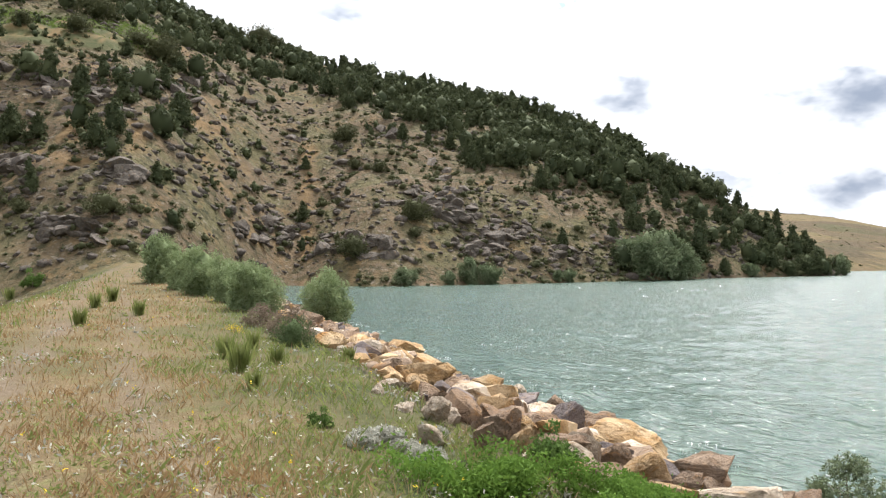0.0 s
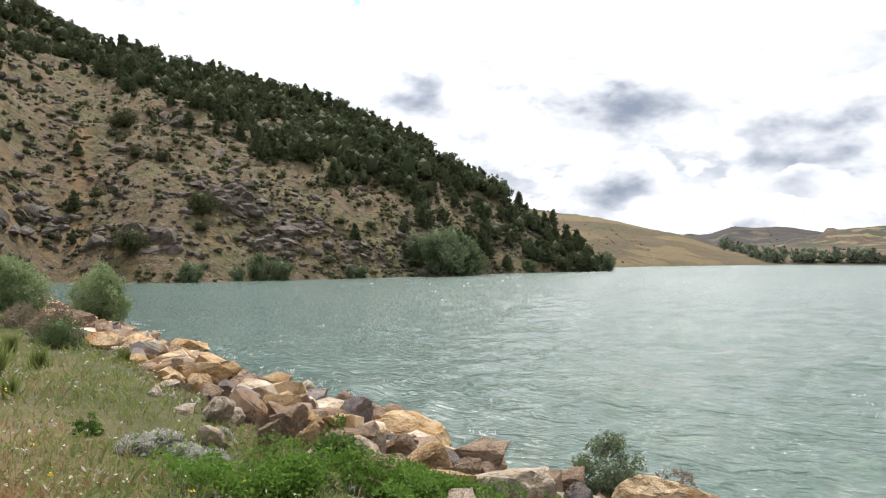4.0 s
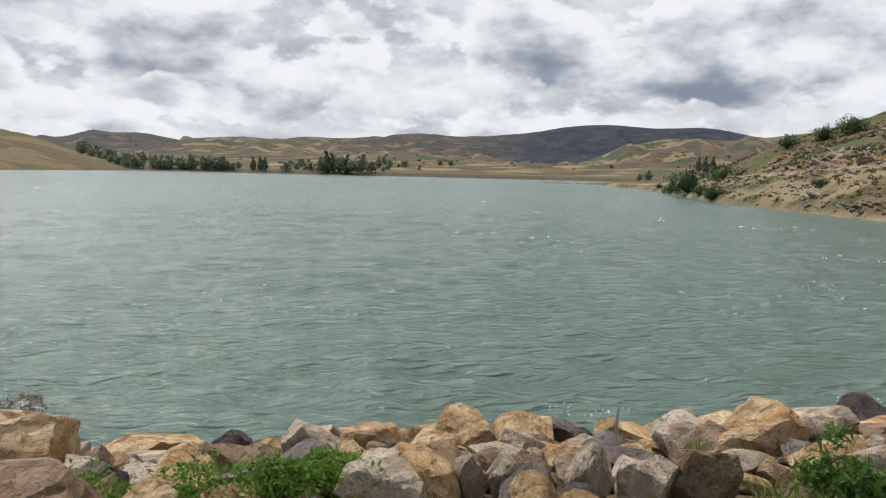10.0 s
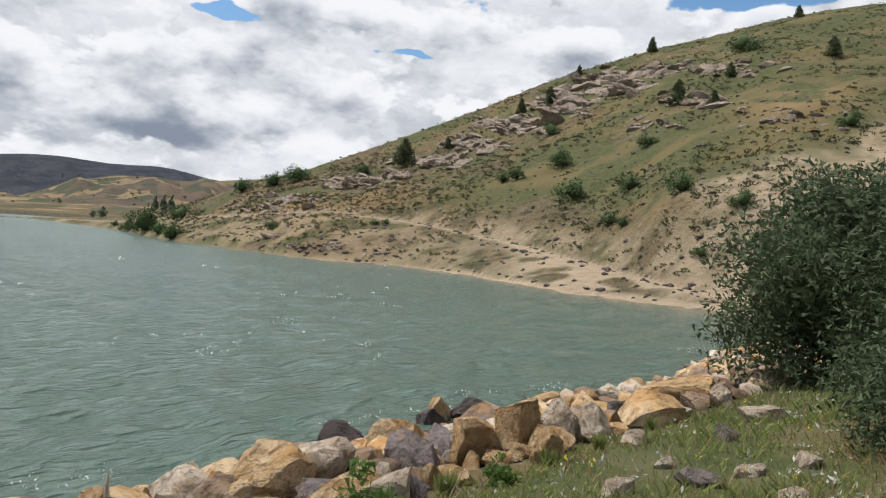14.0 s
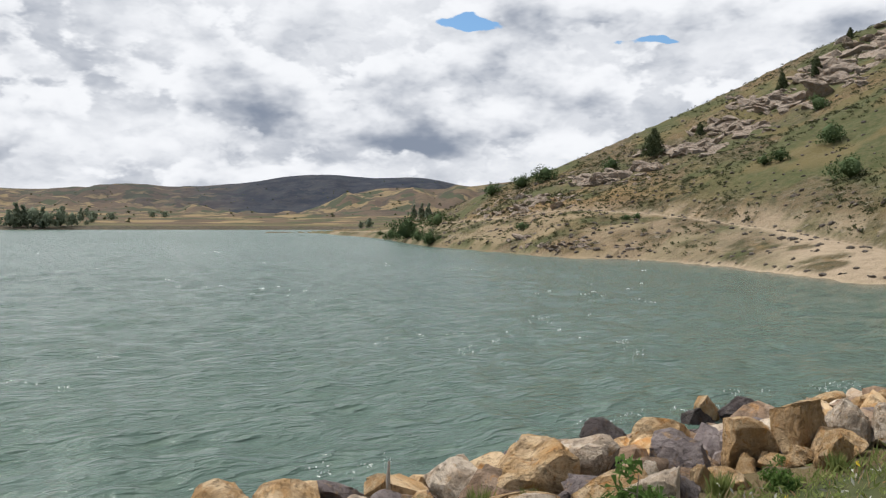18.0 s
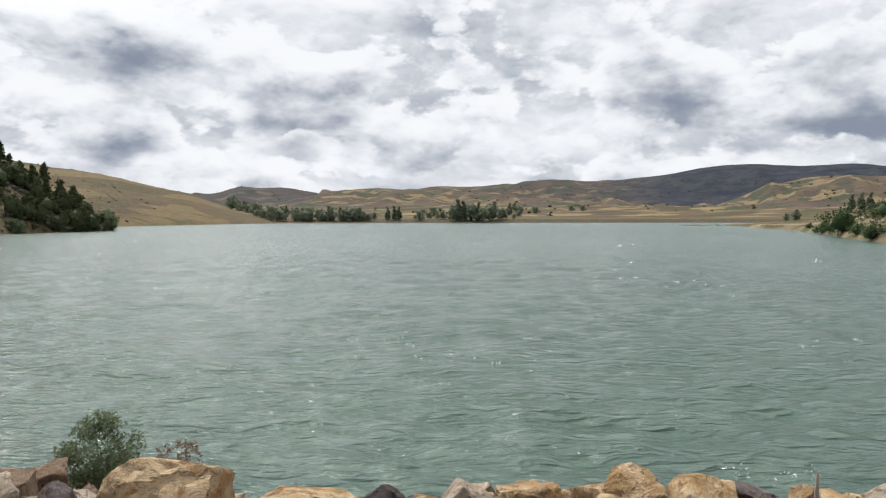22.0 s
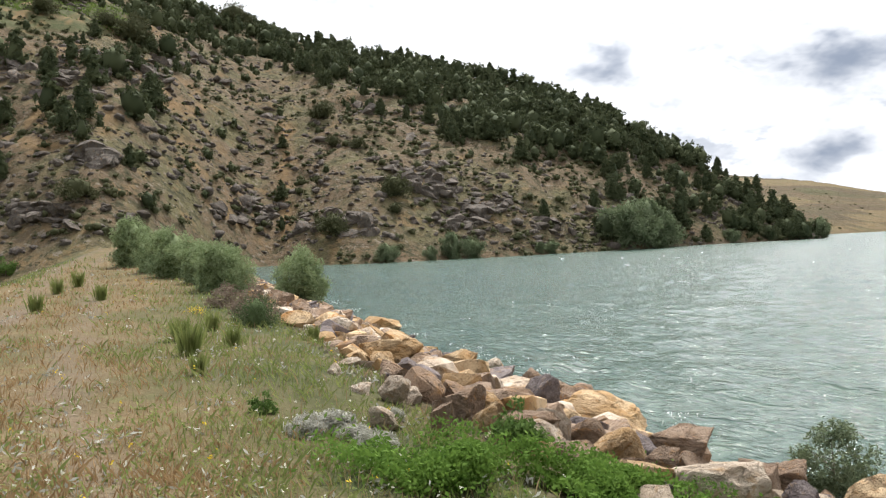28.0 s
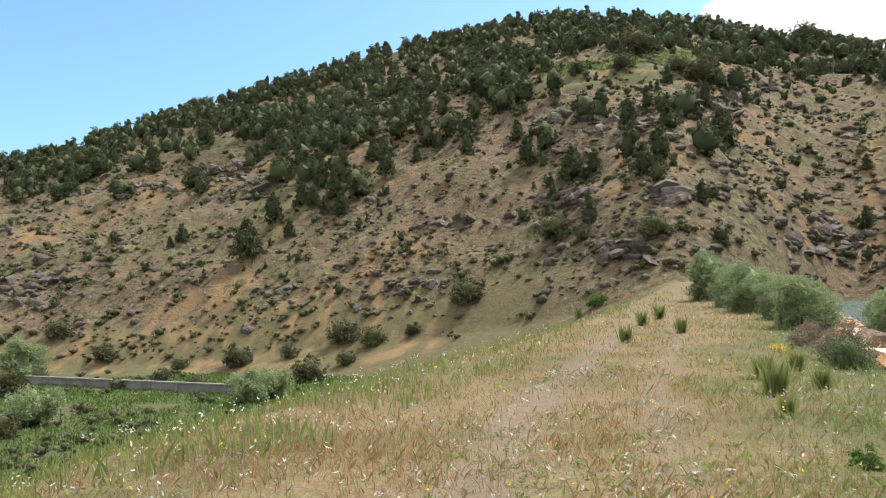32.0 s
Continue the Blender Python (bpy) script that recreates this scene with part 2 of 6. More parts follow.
def ground_material():
    """Weights in two colour attributes: cover = dry grass, green grass, bare path, hill soil; cover2 = ochre scree,
    field, far scrub with painted cloud shade, sand.
    """
    m, k = material("ground")
    p = place(k)
    a = k.add("ShaderNodeAttribute", attribute_name="cover")
    b = k.add("ShaderNodeAttribute", attribute_name="cover2")
    sa, sb = k.add("ShaderNodeSeparateColor"), k.add("ShaderNodeSeparateColor")
    k.link(a.outputs["Color"], sa.inputs[0]), k.link(b.outputs["Color"], sb.inputs[0])
    fine = k.noise(p, 14.0, 5.0, 0.65)
    mid = k.noise(p, 1.3, 5.0, 0.6)
    wide = k.noise(p, 0.16, 5.0, 0.6)
    dry = k.mix(k.ramp(mid, 0.35, 0.68), (0.155, 0.108, 0.056), (0.120, 0.090, 0.046))
    dry = k.mix(k.ramp(fine, 0.5, 0.8), dry, (0.25, 0.19, 0.115))
    speck = k.noise(p, 34.0, 4.0, 0.7)
    dry = k.mix(k.ramp(k.noise(p, 4.5, 4.0, 0.65), 0.50, 0.66), dry, (0.145, 0.135, 0.058))
    dry = k.mix(k.ramp(speck, 0.52, 0.66), dry, (0.13, 0.095, 0.055))
    dry = k.mix(k.ramp(speck, 0.44, 0.32), dry, (0.28, 0.22, 0.14))
    green = k.mix(k.ramp(mid, 0.38, 0.66), (0.052, 0.064, 0.025), (0.088, 0.086, 0.042))
    green = k.mix(k.ramp(fine, 0.55, 0.8), green, (0.066, 0.08, 0.026))
    path = k.mix(k.ramp(fine, 0.35, 0.7), (0.135, 0.102, 0.073), (0.185, 0.145, 0.108))
    soil = k.mix(k.ramp(wide, 0.36, 0.64), (0.160, 0.113, 0.070), (0.116, 0.086, 0.053))
    soil = k.mix(k.ramp(mid, 0.5, 0.74), soil, (0.140, 0.117, 0.090))
    soil = k.mix(k.ramp(k.noise(p, 0.09, 5.0, 0.6), 0.46, 0.62), soil, (0.128, 0.114, 0.058))
    soil = k.mix(k.ramp(k.noise(p, 2.8, 5.0, 0.7), 0.56, 0.68), soil, (0.175, 0.15, 0.12))
    soil = k.mix(k.ramp(k.noise(p, 0.16, 6.0, 0.7), 0.52, 0.66, 0.0, 0.75), soil, (0.215, 0.142, 0.072))
    soil = k.mix(k.ramp(k.noise(p, 0.5, 7.0, 0.72), 0.49, 0.61), soil, (0.070, 0.064, 0.036))
    soil = k.mix(k.ramp(k.noise(p, 1.1, 4.0, 0.6), 0.57, 0.63, 0.0, 0.85), soil, (0.040, 0.042, 0.022))
    soil = k.mix(k.ramp(k.noise(k.vec("ADD", p, (31.0, 17.0, 5.0)), 0.9, 4.0, 0.65), 0.60, 0.66, 0.0, 0.8), soil, (0.235, 0.200, 0.160))
    ochre = k.mix(k.ramp(mid, 0.3, 0.7), (0.25, 0.160, 0.075), (0.19, 0.128, 0.070))
    plots = k.add("ShaderNodeTexVoronoi", feature="F1", distance="CHEBYCHEV")
    k.link(k.scaled(k.vec("ADD", p, k.scaled(k.noise(p, 0.01, 3.0, 0.5, 0.0, "Color"), 60.0)), (0.0052, 0.0085, 0.0)), plots.inputs["Vector"])
    plot = k.add("ShaderNodeSeparateColor")
    k.link(plots.outputs["Color"], plot.inputs[0])
    field = k.mix(plot.outputs[0], (0.135, 0.095, 0.058), (0.088, 0.062, 0.044))
    field = k.mix(k.ramp(plot.outputs[1], 0.62, 0.72), field, (0.062, 0.068, 0.034))
    field = k.mix(k.ramp(plot.outputs[2], 0.74, 0.80), field, (0.225, 0.165, 0.085))
    field = k.mix(k.ramp(k.noise(p, 0.05, 6.0, 0.7), 0.50, 0.64, 0.0, 0.8), field, (0.052, 0.048, 0.032))
    # blue-black of the far range: scrub with cloud shade painted into its colour
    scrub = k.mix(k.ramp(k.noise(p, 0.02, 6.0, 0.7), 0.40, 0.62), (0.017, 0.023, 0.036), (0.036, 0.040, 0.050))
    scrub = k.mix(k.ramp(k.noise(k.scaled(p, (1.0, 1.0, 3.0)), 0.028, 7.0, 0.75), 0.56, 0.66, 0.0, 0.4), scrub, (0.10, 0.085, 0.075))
    sand = k.mix(k.ramp(mid, 0.3, 0.7), (0.40, 0.315, 0.22), (0.32, 0.25, 0.172))
    colour = dry
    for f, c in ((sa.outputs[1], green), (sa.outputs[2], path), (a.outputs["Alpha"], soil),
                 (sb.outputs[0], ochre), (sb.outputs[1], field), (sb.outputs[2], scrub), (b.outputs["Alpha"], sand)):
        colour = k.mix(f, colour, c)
    bump = k.math("MULTIPLY_ADD", mid, 1.0, k.math("MULTIPLY", fine, 0.35))
    rugged = k.math("MULTIPLY_ADD", a.outputs["Alpha"], 3.5, 1.0)
    bump = k.math("MULTIPLY", k.math("MULTIPLY_ADD", k.noise(p, 0.45, 6.0, 0.65), k.math("MULTIPLY", a.outputs["Alpha"], 2.0), bump), rugged)
    finish(k, colour, 0.95, bump, 0.8, 0.12, 0.1)
    return m


def water_material():
    m, k = material("lake_water")
    p = place(k)
    r = k.add("ShaderNodeMapping")
    r.inputs["Rotation"].default_value = (0, 0, radians(52))
    k.link(p, r.inputs["Vector"])
    q = r.outputs[0]
    swell = k.noise(k.scaled(q, (1.1, 2.5, 1.0)), 1.0, 3.0, 0.5, 0.1)
    chop = k.noise(k.scaled(q, (3.2, 6.4, 1.0)), 1.0, 5.0, 0.62, 0.1)
    gust = k.noise(k.scaled(q, (0.02, 0.05, 1.0)), 1.0, 4.0, 0.6)
    crest = k.math("POWER", k.math("SUBTRACT", 1.0, k.math("ABSOLUTE", k.math("MULTIPLY_ADD", swell, 2.0, -1.0))), 2.0)
    h = k.math("MULTIPLY_ADD", crest, 0.75, k.math("MULTIPLY", chop, 0.38))
    colour = k.mix(k.ramp(gust, 0.36, 0.64), (0.058, 0.097, 0.077), (0.071, 0.113, 0.090))
    colour = k.mix(k.ramp(swell, 0.48, 0.70), colour, (0.078, 0.122, 0.092))
    silt = k.add("ShaderNodeAttribute", attribute_name="silt").outputs["Fac"]
    colour = k.mix(silt, colour, (0.20, 0.155, 0.10))
    away = k.vec("LENGTH", k.scaled(p, (1.0, 1.0, 0.0)))
    b = finish(k, colour, k.ramp(away, 12.0, 160.0, 0.12, 0.27, False), h, 1.0, 0.15, 0.5)
    b.inputs["IOR"].default_value = 1.33
    return m


def rock_material(name, light, mid_colour, dark, scale=1.0, stain=(0.36, 0.2, 0.07), depth=0.11):
    m, k = material(name)
    t = k.add("ShaderNodeTexCoord").outputs["Object"]
    info = k.add("ShaderNodeObjectInfo").outputs["Random"]
    off = k.add("ShaderNodeCombineXYZ")
    for s in off.inputs:
        k.link(k.math("MULTIPLY", info, 37.0), s)
    p = k.vec("ADD", k.scaled(t, scale), off.outputs[0])
    big, fine = k.noise(p, 1.3, 6.0, 0.62, 0.5), k.noise(p, 9.0, 6.0, 0.72)
    c = k.mix(k.ramp(big, 0.41, 0.57), light, mid_colour)
    c = k.mix(k.ramp(k.noise(p, 2.6, 4.0, 0.6, 0.8), 0.54, 0.7), c, stain)
    c = k.mix(k.ramp(fine, 0.50, 0.72, 0.0, 0.75), c, dark)
    pits = k.noise(p, 3.2, 5.0, 0.7, 0.6)
    c = k.mix(k.ramp(pits, 0.58, 0.72, 0.0, 0.45), c, dark)
    c = k.mix(k.ramp(k.noise(p, 0.8, 4.0, 0.6, 1.0), 0.52, 0.62, 0.0, 0.5), c, k.mix(0.5, dark, mid_colour))
    c = k.mix(k.ramp(info, 0.0, 1.0, 0.0, 0.38, False), c, mid_colour)
    crack = k.add("ShaderNodeTexVoronoi", feature="DISTANCE_TO_EDGE")
    k.link(k.vec("ADD", p, k.scaled(k.noise(p, 2.0, 3.0, 0.5, 0.0, "Color"), 0.7)), crack.inputs["Vector"])
    crack.inputs["Scale"].default_value = 1.7
    line = k.ramp(crack.outputs["Distance"], 0.0, 0.06)
    c = k.mix(line, k.mix(0.06, c, dark), c)
    finish(k, c, 0.88, k.math("ADD", k.math("MULTIPLY_ADD", big, 1.0, k.math("MULTIPLY", fine, 0.45)), k.math("MULTIPLY_ADD", line, 0.03, k.math("MULTIPLY", k.ramp(pits, 0.52, 0.66), -0.4))), 1.0, depth, 0.25)
    return m


def leaf_material(name, a, b, through=0.25):
    m, k = material(name)
    r = k.add("ShaderNodeNewGeometry").outputs["Random Per Island"]
    o = k.add("ShaderNodeObjectInfo").outputs["Random"]
    c = k.mix(r, a, b)
    c = k.mix(k.math("MULTIPLY", o, 0.35), c, b)
    bs = k.add("ShaderNodeBsdfPrincipled")
    k.link(c, bs.inputs["Base Color"])
    bs.inputs["Roughness"].default_value, bs.inputs["Specular IOR Level"].default_value = 0.8, 0.08
    t = k.add("ShaderNodeBsdfTranslucent")
    k.link(c, t.inputs[0])
    x = k.add("ShaderNodeMixShader")
    x.inputs[0].default_value = through
    k.link(bs.outputs[0], x.inputs[1]), k.link(t.outputs[0], x.inputs[2])
    k.link(x.outputs[0], k.add("ShaderNodeOutputMaterial").inputs[0])
    return m


def bark_material(name, a, b):
    m, k = material(name)
    p = k.add("ShaderNodeTexCoord").outputs["Object"]
    n = k.noise(k.scaled(p, (8, 8, 1.5)), 2.0, 5.0, 0.6)
    finish(k, k.mix(n, a, b), 0.9, n, 0.6, 0.02, 0.2)
    return m


M_GROUND, M_WATER = ground_material(), water_material()
M_OCHRE = rock_material("ochre_limestone", (0.58, 0.43, 0.265), (0.43, 0.27, 0.125), (0.085, 0.055, 0.036), 1.0, (0.42, 0.20, 0.06))
M_PALE = rock_material("pale_limestone", (0.66, 0.56, 0.445), (0.47, 0.37, 0.275), (0.10, 0.075, 0.058), 1.0, (0.40, 0.25, 0.12))
M_BROWN = rock_material("brown_limestone", (0.33, 0.24, 0.17), (0.235, 0.155, 0.10), (0.065, 0.047, 0.036), 1.0, (0.38, 0.205, 0.08))
M_GREYROCK = rock_material("grey_violet_rock", (0.24, 0.20, 0.188), (0.15, 0.122, 0.118), (0.06, 0.048, 0.045), 1.0, (0.30, 0.2, 0.12))
M_WETROCK = rock_material("wet_dark_rock", (0.10, 0.085, 0.08), (0.065, 0.052, 0.05), (0.03, 0.026, 0.025), 1.0, (0.09, 0.06, 0.04))
M_CRAG = rock_material("hill_crag", (0.175, 0.150, 0.125), (0.105, 0.087, 0.073), (0.036, 0.031, 0.026), 1.6, (0.22, 0.15, 0.09), 0.25)
M_LEDGE = rock_material("bedded_ledge", (0.36, 0.295, 0.24), (0.25, 0.20, 0.155), (0.085, 0.07, 0.056), 1.6, (0.33, 0.20, 0.105), 0.25)
M_JUNIPER = leaf_material("juniper_leaves", (0.048, 0.062, 0.032), (0.098, 0.112, 0.056), 0.18)
M_SHRUB = leaf_material("shrub_leaves", (0.055, 0.062, 0.030), (0.105, 0.108, 0.055), 0.2)
M_WILLOW = leaf_material("willow_leaves", (0.15, 0.20, 0.085), (0.29, 0.345, 0.19), 0.4)
M_SHORE = leaf_material("shore_willow_leaves", (0.085, 0.115, 0.055), (0.18, 0.215, 0.125), 0.3)
M_BUSH = leaf_material("bush_leaves", (0.032, 0.050, 0.024), (0.105, 0.135, 0.075), 0.25)
M_WEED = leaf_material("weed_leaves", (0.055, 0.105, 0.025), (0.13, 0.20, 0.055), 0.35)
M_DARKLEAF = leaf_material("dark_leaves", (0.032, 0.056, 0.022), (0.115, 0.155, 0.07), 0.22)
# paled and greyed: distance haze is mixed into this leaf colour
M_HAZELEAF = leaf_material("hazed_far_leaves", (0.12, 0.145, 0.095), (0.20, 0.23, 0.16), 0.35)
M_NETTLE = leaf_material("nettle_leaves", (0.062, 0.130, 0.021), (0.15, 0.245, 0.048), 0.38)
M_DRY = leaf_material("dry_grass_blades", (0.205, 0.122, 0.058), (0.37, 0.255, 0.132), 0.35)
M_GRASS = leaf_material("green_grass_blades", (0.12, 0.165, 0.045), (0.26, 0.28, 0.10), 0.4)
M_GLADE = leaf_material("glade_grass_blades", (0.095, 0.145, 0.036), (0.16, 0.21, 0.06), 0.4)
M_SAGE = leaf_material("grey_sage_leaves", (0.28, 0.275, 0.225), (0.46, 0.45, 0.39), 0.2)
M_WHITE = leaf_material("white_petals", (0.62, 0.60, 0.48), (0.72, 0.70, 0.60), 0.3)
M_YELLOW = leaf_material("yellow_petals", (0.60, 0.42, 0.03), (0.70, 0.55, 0.08), 0.3)
# white of the waterline foam and of the modelled sun glints
M_FOAM_GLINT = leaf_material("foam_and_glint_flecks", (0.75, 0.78, 0.76), (0.85, 0.87, 0.86), 0.3)
M_DEAD = leaf_material("dead_twigs", (0.15, 0.115, 0.085), (0.27, 0.21, 0.16), 0.2)
M_STALK = leaf_material("seed_stalks", (0.24, 0.165, 0.09), (0.40, 0.30, 0.17), 0.25)
M_BARK = bark_material("bark", (0.13, 0.10, 0.075), (0.22, 0.18, 0.14))


def concrete_material():
    m, k = material("weathered_concrete")
    p = place(k)
    a, b = k.noise(p, 0.8, 5.0, 0.6), k.noise(p, 7.0, 4.0, 0.6)
    c = k.mix(k.ramp(a, 0.35, 0.65), (0.22, 0.215, 0.20), (0.15, 0.147, 0.135))
    finish(k, k.mix(k.ramp(b, 0.5, 0.8), c, (0.17, 0.165, 0.155)), 0.9, b, 0.4, 0.03, 0.2)
    return m


def driftwood_material():
    m, k = material("bleached_driftwood")
    n = k.noise(k.scaled(k.add("ShaderNodeTexCoord").outputs["Object"], (6, 6, 1)), 3.0, 4.0)
    finish(k, k.mix(n, (0.55, 0.51, 0.45), (0.34, 0.30, 0.26)), 0.8, n, 0.4, 0.01, 0.2)
    return m


M_CONCRETE, M_DRIFT = concrete_material(), driftwood_material()

# ---------------------------------------------------------------- relief of the land
_table = np.random.RandomState(7).rand(256, 256)


def vnoise(x, y, seed=0):
    x, y = np.asarray(x, float) + seed * 17.31, np.asarray(y, float) + seed * 9.77
    i, j = np.floor(x).astype(int), np.floor(y).astype(int)
    u, v = x - i, y - j
    u, v = u * u * (3 - 2 * u), v * v * (3 - 2 * v)
    g = lambda a, b: _table[a & 255, b & 255]
    return (g(i, j) * (1 - u) + g(i + 1, j) * u) * (1 - v) + (g(i, j + 1) * (1 - u) + g(i + 1, j + 1) * u) * v


def fbm(x, y, octaves=4, seed=0, gain=0.5):
    s, a, n = 0.0, 1.0, 0.0
    for o in range(octaves):
        s = s + a * vnoise(x * 2 ** o, y * 2 ** o, seed + o)
        n, a = n + a, a * gain
    return s / n


def smooth(a, b, x):
    t = np.clip((x - a) / (b - a), 0, 1)
    return t * t * (3 - 2 * t)


def curve(yaw, knots):
    """A smoothed line through (yaw, value) knots."""
    k = np.array(sorted(knots), float)
    f = lambda q: np.interp(q, k[:, 0], k[:, 1])
    return (f(yaw - 1.2) + f(yaw - 0.5) + f(yaw + 0.5) + f(yaw + 1.2)) / 4


# the stony bank's waterline, from the far abutment past the viewer to the near one
BANK = np.array([(-34, 118), (-17, 79), (-4.8, 41), (0.2, 25.5), (2.5, 18.8), (3.9, 14.3), (4.9, 11.4), (6.4, 8.6),
                 (8.4, 6.0), (10.2, 3.9), (12.0, 1.9), (13.6, 0.1), (15.4, -2.0), (19.7, -7.2), (25.0, -12.0),
                 (38.0, -25.0), (60.0, -50.0), (120.0, -115.0)], float)


def bank_distance(x, y):
    """Metres from the waterline of the bank, positive on land; and the way along it."""
    x, y = np.asarray(x, float), np.asarray(y, float)
    best, side, along, run = np.full(x.shape, 1e9), np.zeros(x.shape), np.zeros(x.shape), 0.0
    for (ax, ay), (bx, by) in zip(BANK[:-1], BANK[1:]):
        dx, dy = bx - ax, by - ay
        ln = math.hypot(dx, dy)
        t = np.clip(((x - ax) * dx + (y - ay) * dy) / ln ** 2, 0, 1)
        d = np.hypot(x - ax - t * dx, y - ay - t * dy)
        cr = dx * (y - ay) - dy * (x - ax)
        m = d < best
        side = np.where(m, np.where(cr > 0, -1.0, 1.0), side)
        along = np.where(m, run + t * ln, along)
        best = np.where(m, d, best)
        run += ln
    return best * side, along


def dam_height(x, y):
    s, _ = bank_distance(x, y)
    z = np.interp(s, [-30, -8, 0, 1.5, 4.6, 6.4, 9.0, 14.5, 17.0, 36.0, 60.0],
                  [-8, -3.4, -0.40, 0.08, 1.28, 1.74, 1.90, 1.92, 1.3, -6.0, -6.3])
    low = np.interp(s, [-30, -8, 0, 1.5, 4.6, 6.4, 8.0, 9.4, 14.5, 17.0, 36.0, 60.0],
                    [-8, -3.4, -0.45, 0.0, 0.98, 1.40, 1.74, 1.90, 1.92, 1.3, -6.0, -6.3])
    z = low + (z - low) * smooth(5.0, 11.0, y)
    crest = smooth(4.0, 7.0, s) * (1 - smooth(14.0, 30.0, s))
    z = z + crest * np.interp(y, [-200, 26, 45, 62, 75, 95], [0, 0, 0.35, 1.1, 1.5, 1.5])
    return z + (fbm(x * 0.5, y * 0.5, 3, 3) - 0.5) * 0.22 * smooth(1.0, 5.0, s)


LEFT_TOE = [(-40, 330), (-30, 215), (-27.4, 188), (-24, 176), (-20.5, 161), (-15.2, 138), (-7, 120), (-0.7, 113), (4, 107), (9, 112), (12, 117),
            (17, 98), (22, 86), (26, 88), (34, 95), (45, 106), (55, 116), (69, 138), (85, 150), (120, 160)]
LEFT_TOE_Z = [(-40, -0.3), (9, -0.2), (12, 0), (17, 2.0), (22, 3.3), (26, 2.2), (34, -0.6), (45, -2.6), (55, -4.4), (69, -5.2), (120, -6)]
LEFT_EL = [(-29, -2.5), (-27.3, -1.0), (-24.8, 0.3), (-21.6, 3.0), (-16.9, 6.0), (-11.4, 9.0), (-4.9, 11.2), (3.4, 13.0), (8.8, 14.1), (14, 15.4), (21.3, 17.8),
           (27.6, 18.9), (33, 18.9), (37.7, 18.4), (46, 16.6), (57, 13.2), (63.7, 10.8), (69, 8.9), (85, 5.0), (110, 1.0)]
LEFT_RIDGE = [(-40, 340), (-28, 196), (-24, 192), (-17, 205), (-8, 245), (4, 285), (20, 325), (32, 345), (50, 335), (70, 330), (110, 330)]


def left_hill(yaw, r):
    toe, toe_z = curve(yaw, LEFT_TOE), curve(yaw, LEFT_TOE_Z)
    ridge = np.maximum(curve(yaw, LEFT_RIDGE), toe + 8)
    top = 3.5 + ridge * np.tan(np.radians(curve(yaw, LEFT_EL)))
    t = (r - toe) / (ridge - toe)
    up = np.clip(t, 0, 1)
    z = toe_z + (top - toe_z) * (up + 0.10 * np.sin(up * np.pi) * (1 - up))
    x, y = -np.sin(np.radians(yaw)) * r, np.cos(np.radians(yaw)) * r
    rug = smooth(0.0, 0.10, t) * (1 - smooth(0.8, 1.0, t) * 0.75) * np.clip((top - toe_z) / 40, 0, 1)
    z = z + rug * ((fbm(x / 26, y / 26, 4, 11) - 0.5) * 9 + (fbm(x / 5, y / 5, 3, 21) - 0.5) * 2.6 + np.abs(fbm(x / 2.1, y / 2.1, 2, 5) - 0.5) * 1.4)
    z = np.where(t < 0, toe_z + (r - toe) * 0.25 - 0.3, z)
    z = np.where(t > 1, top - (r - ridge) * 0.28 * smooth(1.0, 1.3, t), z)
    inside = smooth(-31, -28.4, yaw) * (1 - smooth(95, 125, yaw))
    return np.where(inside > 0, z * inside - 14 * (1 - inside), -50.0), t


BACK_EL = [(-8, 4.6), (-15, 4.3), (-21.5, 3.55), (-25.5, 2.95), (-29.3, 2.15), (-32, 1.55), (-34.5, 0.65), (-38.5, -0.5), (-41, -1.2)]
BACK_TOE = [(-8, 230), (-20, 238), (-27.5, 256), (-33, 300), (-38.5, 352), (-41, 380)]


def back_hill(yaw, r):
    toe = curve(yaw, BACK_TOE)
    ridge = toe + np.interp(yaw, [-41, -38, -30, -20, -8], [12, 30, 130, 210, 240])
    top = np.maximum(3.5 + ridge * np.tan(np.radians(curve(yaw, BACK_EL))), -0.5)
    t = np.clip((r - toe) / (ridge - toe), -1, 3)
    z = np.where(t < 0, (r - toe) * 0.1 - 0.3, top * np.clip(t, 0, 1) ** 0.9 + 0.2)
    z = np.where(t > 1, top - (r - ridge) * 0.05, z)
    z = z + (fbm(r / 60, yaw / 3, 3, 31) - 0.5) * 2.2 * np.clip(t, 0, 1)
    return np.where((yaw < -5) & (yaw > -42), z, -50.0), t


SHORE_FAR = [(-30, 360), (-38.8, 362), (-51.9, 362), (-64, 376), (-71, 390), (-76, 380), (-90, 330), (-120, 300)]
